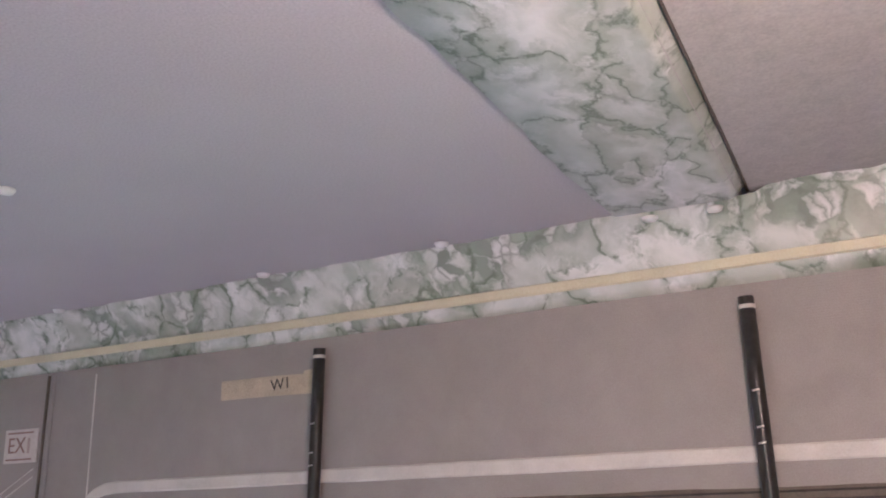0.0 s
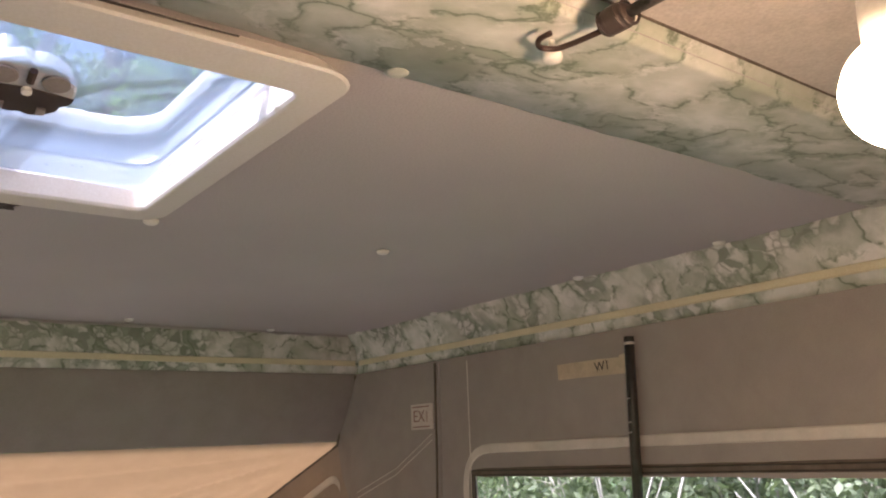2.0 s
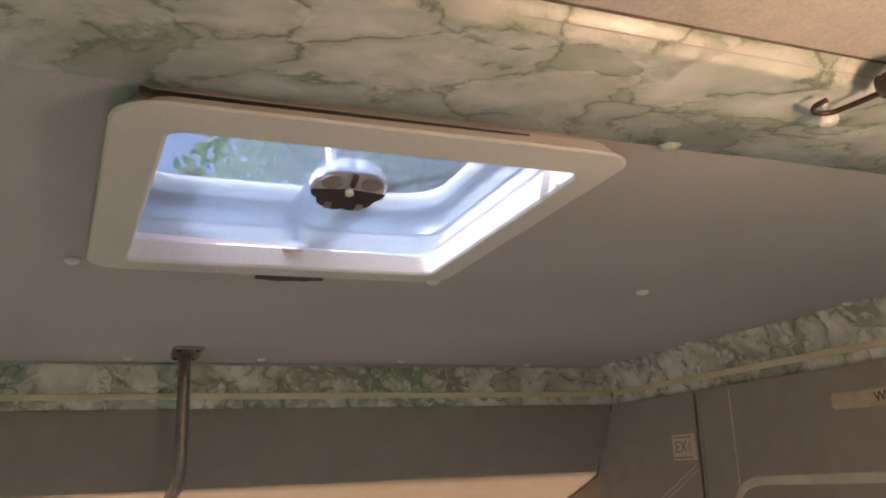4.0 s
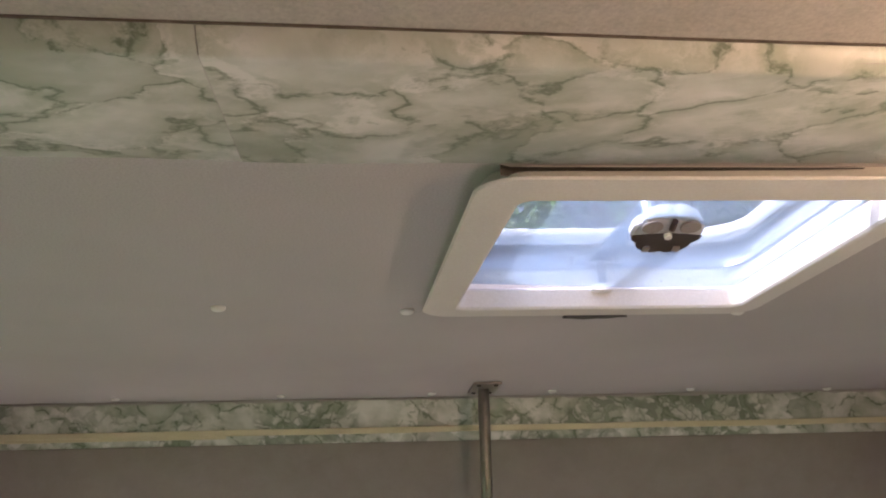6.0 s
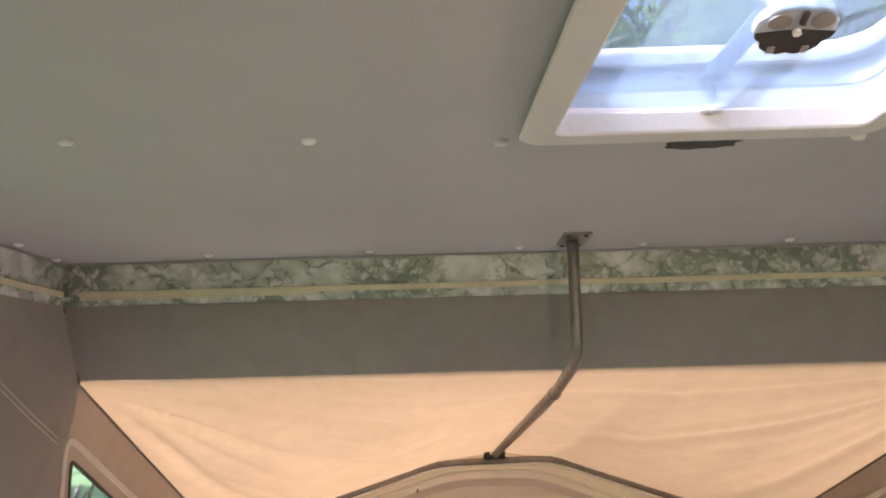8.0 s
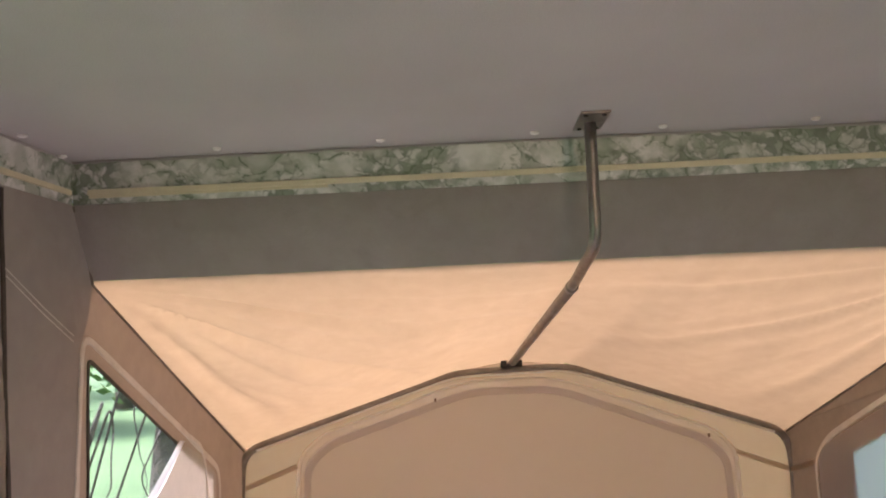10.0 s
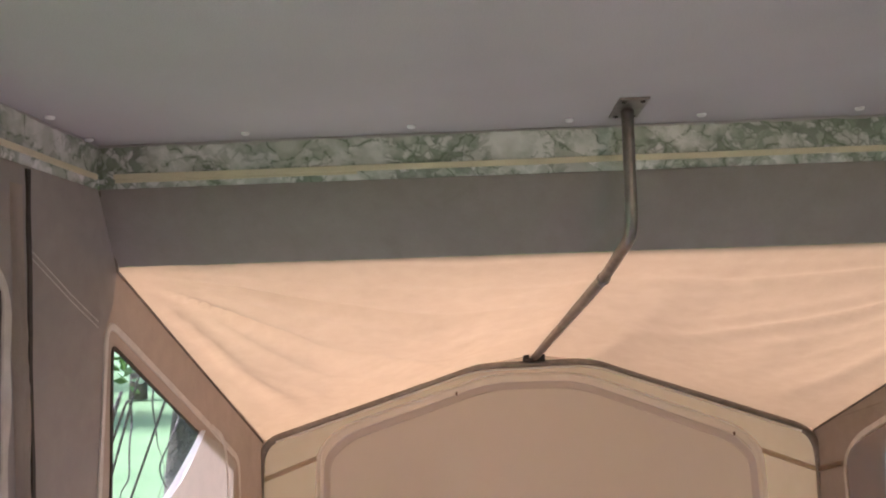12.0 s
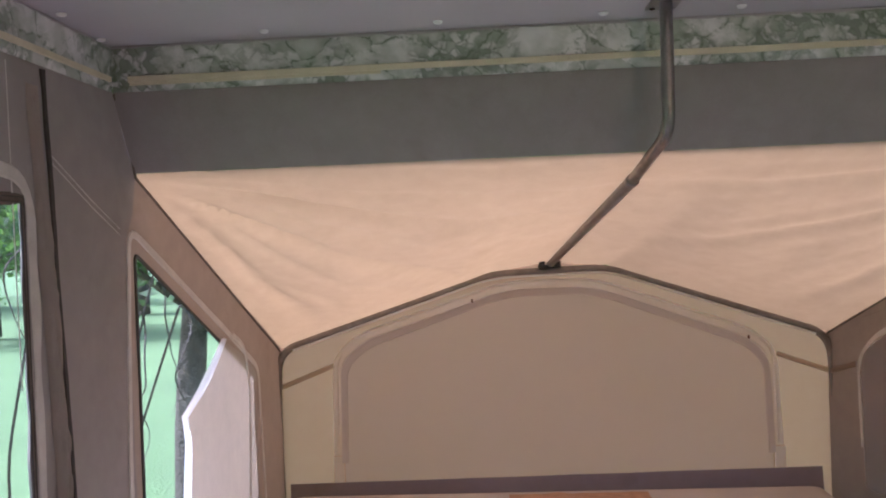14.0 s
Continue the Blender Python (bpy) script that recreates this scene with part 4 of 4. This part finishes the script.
for a, b in zip(rings, rings[1:]):
    for k in range(60):
        bm.faces.new((a[k], a[(k + 1) % 60], b[(k + 1) % 60], b[k]))
bm.faces.new(rings[0])
bm.faces.new(rings[-1])
knob = part("crank_knob", bm, simple("grey_knob", (0.52, 0.53, 0.56), 0.5), vent, "grey scalloped crank knob with brown underside")
ring = []
for k in range(60):
    a = 2 * math.pi * k / 60
    sc = 0.985 * (1 - 0.10 * max(0, math.cos(6 * a)) ** 3)
    x, y = KR * sc * math.cos(a), KR * sc * math.sin(a)
    ring.append((KX + min(x, 0.001 - 0.12 * abs(y)), KY + y))
part("underside", slab(ring, [], lambda u, v: Vector((u, v, KZ - 0.0012)), (0, 0, 0.001)), BROWN, knob, "dark brown hollow underside")
# Wells are shallow discs whose darker grey stands for shade in the hollows; lugs share it.
WELL = simple("shade_and_lug_grey", (0.24, 0.215, 0.205), 0.6)
for y in (-0.0165, 0.0165):
    part("finger_well", lathe([(0.0092, -0.0006), (0.0092, -0.0016), (0.0080, -0.0020)], (KX + 0.0125, KY + y, KZ - 0.001)), WELL, knob)
for a in (150, 210):
    part("lug", box(KX + 0.027 * math.cos(radians(a)) - 0.004, KX + 0.027 * math.cos(radians(a)) + 0.004, KY + 0.027 * math.sin(radians(a)) - 0.003, KY + 0.027 * math.sin(radians(a)) + 0.003, KZ - 0.0028, KZ - 0.0012, 0.0005), WELL, knob)
part("shaft", tube([(KX, KY, KZ - 0.005), (KX, KY, KZ - 0.0015)], 0.0035, 10), CAP, knob)
part("pin", tube([(KX + 0.012, KY, KZ - 0.004), (KX + 0.024, KY, KZ - 0.003)], 0.0028, 8), HOOK, knob)
tilt = Matrix.Translation((KX, KY, KZ)) @ pose(0, 0, 0, 0, -15, 0) @ Matrix.Translation((-KX, -KY, -KZ))
knob.matrix_world = tilt
part("spindle", tube([(KX, KY - 0.012, KZ + 0.012), (KX, KY - 0.012, KZ + 0.040)], 0.006, 10), ALU, knob)
bm = bmesh.new()
rows = []
for i in range(31):
    y = -0.160 + i / 30 * 0.27
    h = 0.0068 * (1 - i / 30) ** 0.9 * (1 + 0.25 * noise.noise((y * 30, 0, 1))) + 0.0004
    x = -0.2095 + 0.010 * max(0.0, (-0.150 - y) / 0.016) ** 2
    rows.append([bm.verts.new((x + d, y, z)) for d, z in ((-0.004, 1.9992), (0.0, 1.9970), (0.0012, 1.9970 - h * 0.5), (-0.0005, 1.9968 - h))])
for a, b in zip(rows, rows[1:]):
    for k in range(3):
        bm.faces.new((a[k], a[k + 1], b[k + 1], b[k]))
part("gasket", bm, BLACK, vent, "black gasket showing behind the flange", smooth=True)
# the fitting sits a little out of square
for ob in vent.children:
    if ob is not knob:
        for v in ob.data.vertices:
            v.co.y += 0.019 * max(0.0, v.co.x + 0.59) / 0.345 * min(1.0, max(0.0, (0.172 - v.co.y) / 0.31))
vent.matrix_world = Matrix.Translation((-0.6015, -0.1305, 0)) @ Matrix.Diagonal((0.968, 1.033, 1, 1)) @ Matrix.Translation((0.590, 0.138, 0))

# torn patch of old adhesive beside the vent
outl = []
for k in range(40):
    a = 2 * math.pi * k / 40
    r = 1 + 0.35 * noise.noise((math.cos(a) * 2.5, math.sin(a) * 2.5, 8))
    outl.append((-0.692 + 0.023 * r * math.sin(a), 0.050 + 0.038 * r * math.cos(a) / max(abs(math.cos(a)), abs(math.sin(a)) * 0.7)))
tagged(finish("adhesive_patch", slab(outl, [], lambda u, v: Vector((u, v, 1.9993)), (0, 0, -0.0012)), GUM), "dark torn patch of old adhesive on the ceiling", "stain")

# bungee cord hooked on a white knob
bungee = thing("bungee_cord", "brown bungee cord hooked on a white ceiling knob", "bungee cord")
hp = rounded([(-0.1100, 0.2790, 1.987), (-0.1200, 0.2780, 1.987), (-0.1280, 0.2850, 1.9865), (-0.1230, 0.2960, 1.986), (-0.1070, 0.3000, 1.986), (-0.0860, 0.3010, 1.985)], 0.02)
part("hook", tube(hp, 0.0019, 8), HOOK, bungee, "brown coated wire hook", smooth=True)
kd = Vector((0.9, 0.02, 0.0)).normalized()
kp = Vector((-0.0735, 0.2960, 1.9845))
part("knot", lathe([(0.004, -0.011), (0.0070, -0.009), (0.0084, -0.004), (0.0086, 0.003), (0.0074, 0.008), (0.0045, 0.011)], kp, kd, 18), BROWN, bungee, "whipped dark end of the cord", smooth=True)
for k in range(5):
    o = kp + kd * (-0.009 + 0.0043 * k)
    s1 = kd.orthogonal().normalized()
    s2 = kd.cross(s1)
    part("whipping", tube([o + 0.0076 * (math.cos(a) * s1 + math.sin(a) * s2) + kd * 0.004 * a / 6.28 for a in np.linspace(0, 6.28, 19)], 0.0010, 6), BROWN, bungee)
part("cord", tube([kp + kd * 0.01, kp + kd * 0.12, kp + kd * 0.42 + Vector((0, 0, 0.002)), Vector((0.86, 0.31, 1.998))], 0.0036, 10), CORD, bungee, smooth=True)
tagged(finish("ceiling_knob", lathe([(0.0034, -0.0150), (0.0058, -0.0145), (0.0068, -0.0125), (0.0064, -0.0078), (0.0044, -0.0066), (0.0026, -0.006), (0.0024, -0.001), (0.0024, 0)], (-0.1295, 0.2995, 1.9962), sides=18), CAP, smooth=True), "small white round knob screwed into the ceiling band", "knob")

# lamp hanging from the rear ceiling board
lamp = thing("hanging_lamp", "small lit warm bulb hanging below the ceiling", "lamp")
LX, LY, LZ, LR = 0.092, 0.254, 1.867, 0.0226
for name, a0, a1, glow, text in (("bulb", -88, 12, GLOW, "glowing warm white bulb"), ("bulb_top_dimmed", 12, 63, NECK, "upper part of the bulb, set dimmer to spare the ceiling")):
    part(name, lathe([(LR * math.cos(radians(a)) + 0.0002, LR * math.sin(radians(a))) for a in np.linspace(a0, a1, 12)], (LX, LY, LZ), sides=28), glow, lamp, text, smooth=True)
part("collar", lathe([(0.0105, 0.0190), (0.0118, 0.0200), (0.0120, 0.0300), (0.0115, 0.0400), (0.0110, 0.0480)], (LX, LY, LZ), sides=28), WHITE, lamp, "white plastic lamp base", smooth=True)
part("socket", lathe([(0.0130, 0.0470), (0.0140, 0.0500), (0.0140, 0.0850), (0.004, 0.092)], (LX, LY, LZ), sides=18), BLACK, lamp, smooth=True)
part("wire", tube([(LX, LY, LZ + 0.09), (LX, LY, 2.0058)], 0.002, 8), BLACK, lamp)

# ---- things on the right wall ----
for x, lean in ((-0.621, -0.045), (-0.103, -0.010)):
    rod = thing("tension_rod", "worn black metal tension rod standing against canvas", "rod", "canvas tension rods")
    yb = 0.938
    ptsr = [(x + lean * (1.886 - z), yb, z) for z in np.linspace(1.886, 0.90, 12)]
    part("rod_tube", tube(ptsr, 0.0078, 12), BLACK_ROD, rod, smooth=True)
    part("end_ring", tube([(x, yb, 1.8815), (x, yb, 1.8855)], 0.0084, 12), BIND, rod, "pale ring at the top end")
    part("end_plug", tube([(x, yb, 1.886), (x, yb, 1.894)], 0.0075, 12), BLACK, rod)
    for z in (1.80, 1.765, 1.75):
        part("scratch", ribbon([(x + lean * (1.886 - z) - 0.004, yb - 0.0083, z), (x + lean * (1.886 - z) + 0.003, yb - 0.0085, z + 0.001)], (0, -1, 0), 0.0016, 0.0004), BIND, rod)
    part("foot_bracket", box(x + lean * 0.98 - 0.015, x + lean * 0.98 + 0.015, 0.922, 0.950, 0.895, 0.915, 0.002), BLACK, rod)

wall_face = Matrix(((1, 0, 0, 0), (0, 0, -1, 0), (0, 1, 0, 0), (0, 0, 0, 1)))
tape = thing("tape_label", "strip of masking tape lettered by hand on the canvas", "label")
part("strip", ribbon(dense([(-0.790, 0.9503, 1.8545), (-0.70, 0.9500, 1.8545), (-0.634, 0.9496, 1.853)], 0.02), (0, -1, 0), 0.026, 0.0006, wave=0.06), PAPER, tape)
part("torn_end", ribbon([(-0.652, 0.9490, 1.8550), (-0.640, 0.9470, 1.8560), (-0.632, 0.9468, 1.8560)], (0, -1, 0), 0.030, 0.0006), PAPER, tape)
text_mesh("lettering", "W1", 0.021, INK, tape, Matrix.Translation((-0.690, 0.9492, 1.8555)) @ wall_face @ pose(0, 0, 0, 0, 0, 4))
sign = thing("exit_sign", "small faded white exit sign stuck on the canvas", "sign")
part("plate", box(-1.222, -1.147, 0.9485, 0.9505, 1.776, 1.827, 0.0005), SIGN, sign)
for z in (1.7815, 1.8215):
    part("border_line", box(-1.216, -1.158, 0.9480, 0.9486, z - 0.0012, z + 0.0012), INK_RED, sign)
text_mesh("lettering", "EX", 0.034, INK_RED, sign, Matrix.Translation((-1.194, 0.9483, 1.8015)) @ wall_face)
part("faded_letter", box(-1.169, -1.164, 0.9480, 0.9486, 1.790, 1.813), INK_PALE, sign)

# ---- outside ----
bm = bmesh.new()
bmesh.ops.create_grid(bm, x_segments=60, y_segments=60, size=150)
for v in bm.verts:
    v.co.z = -0.55 + 0.25 * noise.noise(v.co * 0.03) * min(1, v.co.length / 20)
structure(finish("ground", bm, GRASS, smooth=True), "sunny green lawn", "lawn")


def foliage(centres, count, size, seed):
    """Many small leaves scattered in clumps."""
    rng = np.random.default_rng(seed)
    vs, fs = [], []
    cs = np.array(centres)
    pick = rng.integers(0, len(cs), count)
    off = rng.normal(size=(count, 3))
    off /= np.linalg.norm(off, axis=1)[:, None]
    rad = cs[pick, 3] * (0.35 + 0.75 * rng.random(count) ** 0.6)
    pos = cs[pick, :3] + off * rad[:, None] * np.array((1, 1, 0.8))
    a = rng.normal(size=(count, 3))
    a /= np.linalg.norm(a, axis=1)[:, None]
    b = np.cross(a, rng.normal(size=(count, 3)))
    b /= np.linalg.norm(b, axis=1)[:, None]
    s = size * (0.6 + 0.8 * rng.random(count))[:, None]
    quad = np.stack((pos - a * s, pos + b * s * 0.45, pos + a * s, pos - b * s * 0.45), 1).reshape(-1, 3)
    faces = np.arange(count * 4).reshape(-1, 4)
    me = bpy.data.meshes.new("leaves")
    me.from_pydata(quad.tolist(), [], faces.tolist())
    return me


def tree(x, y, height, spread, seed, leaves=26000, leaf=0.05, material=None, low=0.35):
    rng = random.Random(seed)
    t = thing("tree", "leafy broadleaf tree with dark bark on the lawn", "tree", "trees round the camper")
    z0 = -0.60
    bm = bmesh.new()
    trunk = [(x + 0.25 * height * 0.1 * noise.noise((seed, k * 0.4, 0)) * k / 4, y + 0.03 * height * noise.noise((seed, k * 0.4, 5)) * k / 4, z0 + height * 0.75 * k / 8) for k in range(9)]
    tube(trunk, 0, 10, bm, [0.028 * height * (1 - 0.09 * k) ** 1.3 + 0.02 for k in range(9)])
    cl = []
    for i in range(24):
        f = low + (0.95 - low) * rng.random()
        k = f * 0.8 * 8
        base = Vector(trunk[min(8, int(k))])
        a = rng.random() * 6.283
        reach = spread * (0.45 + 0.65 * rng.random()) * (1.15 - 0.6 * f)
        tip = base + Vector((math.cos(a) * reach, math.sin(a) * reach, height * (0.05 + 0.15 * rng.random())))
        mid = base.lerp(tip, 0.5) + Vector((0, 0, 0.06 * height * rng.random()))
        tube([base, mid, tip], 0, 6, bm, [0.008 * height, 0.005 * height, 0.0015 * height])
        for q, r in ((tip, 0.24), (mid, 0.22), (mid.lerp(tip, 0.5), 0.24)):
            cl.append((q.x + 0.3 * rng.uniform(-1, 1), q.y + 0.3 * rng.uniform(-1, 1), q.z, spread * r))
    part("trunk", bm, BARK, t, smooth=True)
    me = foliage(cl, leaves, leaf, seed)
    me.materials.append(material or LEAF)
    ob = new("crown", me)
    ob.parent = t
    return t


# seen through the vent and the bunk windows
rt = random.Random(5)
for i, (x, y, h, sp) in enumerate(((-11.5, 3.2, 13, 3.6), (-26, -4, 9.5, 3.4), (-13.5, 5.6, 14, 4.0), (-12.5, 8.5, 13, 3.8), (-27, -12, 10, 3.4), (-30, -21, 11, 4), (-21, -13.5, 9, 3.4), (-3.5, -13, 9, 3.4), (-7.5, 10.5, 9, 3.3), (-19, 4, 11, 4), (-1.5, 12, 8, 3.2), (5, -15, 9, 3.6), (7, 12, 9, 3.4), (-12, 13, 10, 3.6), (-24, -2, 12, 4.5), (-9, -18, 11, 4))):
    tree(x, y, h, sp, 20 + i, material=LEAF if i in (1, 4, 7, 10, 13) else LEAF2, leaf=0.10 if i in (0, 2, 3, 9) else 0.055)
tree(-5.9, -2.58, 4.6, 1.8, 71, leaves=9000, low=0.7)


wr = random.Random(9)
cent = []
for i in range(260):
    yy = wr.uniform(-34, 34)
    top = 12.5 if yy > 3 else 9.0
    far = 1.0 if yy > 1 else 1.9
    cent.append(((wr.uniform(-25, -18) + abs(yy) * 0.25) * far, yy * far, -0.5 + top * wr.random() ** 0.8, wr.uniform(0.8, 1.7)))
for i in range(120):
    cent.append((wr.uniform(-20, 18), wr.choice((-1.6, 1)) * wr.uniform(17, 22), -0.5 + 8.5 * wr.random() ** 0.8, wr.uniform(0.8, 1.7)))
me = foliage(cent, 170000, 0.14, 55)
me.materials.append(LEAF2)
tagged(new("far_woods", me), "dense green woods behind the lawn", "woods", kind="stuff")


def bush(x, y, h, r, seed, leaves=17000):
    rng = random.Random(seed)
    b = thing("bush", "tangled green bush with pale bare twigs", "bush", "bushes beside the camper")
    bm = bmesh.new()
    cl = []
    for i in range(24):
        a, f = rng.random() * 6.283, rng.random()
        tip = Vector((x + math.cos(a) * r * f, y + math.sin(a) * r * f, -0.55 + h * (0.6 + 0.5 * rng.random())))
        mid = Vector((x, y, -0.55)).lerp(tip, 0.55) + Vector((rng.uniform(-1, 1), rng.uniform(-1, 1), rng.uniform(-0.5, 1))) * 0.45 * r
        tube([(x + rng.uniform(-0.2, 0.2), y + rng.uniform(-0.2, 0.2), -0.60), mid, tip, tip + Vector((rng.uniform(-1, 1), rng.uniform(-1, 1), rng.uniform(-0.8, 0.4))) * 0.6], 0, 5, bm, [0.011, 0.008, 0.006, 0.003])
        cl += [(tip.x, tip.y, tip.z, 0.30 * r), (mid.x, mid.y, mid.z, 0.28 * r)]
    for i in range(22):
        q = Vector((x + rng.uniform(-1, 1) * r, y - 0.25 * r - rng.random() * 0.6 * r, -0.55 + h * (0.45 + 0.5 * rng.random())))
        d = Vector((rng.uniform(-1, 1), rng.uniform(-0.3, 0.3), rng.uniform(-0.6, 0.8))) * 0.45
        e = Vector((rng.uniform(-1, 1), 0, rng.uniform(-1, 1))) * 0.035
        tube([q, q + d * 0.4 + e, q + d * 0.7 - e * 0.3, q + d], 0, 5, bm, [0.010, 0.007, 0.005, 0.002])
    part("twigs", bm, TWIG, b, smooth=True)
    me = foliage(cl, leaves, 0.026, seed)
    me.materials.append(LEAF3)
    ob = new("foliage", me)
    ob.parent = b


for i, (x, y) in enumerate(((-3.4, 3.6), (-2.3, 3.3), (-1.2, 3.4), (-0.1, 3.5), (-4.6, 4.2), (-3.0, 4.9), (-1.5, 5.0), (0.2, 5.0), (1.3, 3.6), (-5.8, 5.2))):
    bush(x, y, 2.5 + 0.5 * rt.random(), 0.85, 100 + i)


# drooping bare branches beside the bunk window
droop = thing("shrub", "thin dark drooping branches of a shrub near the bunk", "shrub")
rd = random.Random(12)
for i in range(8):
    x0, y0 = rd.uniform(-3.9, -3.0), rd.uniform(-2.05, -1.7)
    pts = [Vector((-3.5 + 0.2 * rd.random(), -2.4, -0.58)), Vector((x0, y0 - 0.3, 0.7)), Vector((x0 + 0.15, y0, rd.uniform(1.3, 1.75)))]
    for k in range(6):
        pts.append(pts[-1] + Vector((rd.uniform(-0.07, 0.12), rd.uniform(-0.06, 0.06), rd.uniform(-0.15, -0.05))))
    smooth_pts = rounded(pts, 0.2, 4)
    part("branch", tube(smooth_pts, 0, 5, None, [0.007 * (1 - 0.8 * k / len(smooth_pts)) for k in range(len(smooth_pts))]), BARK, droop)
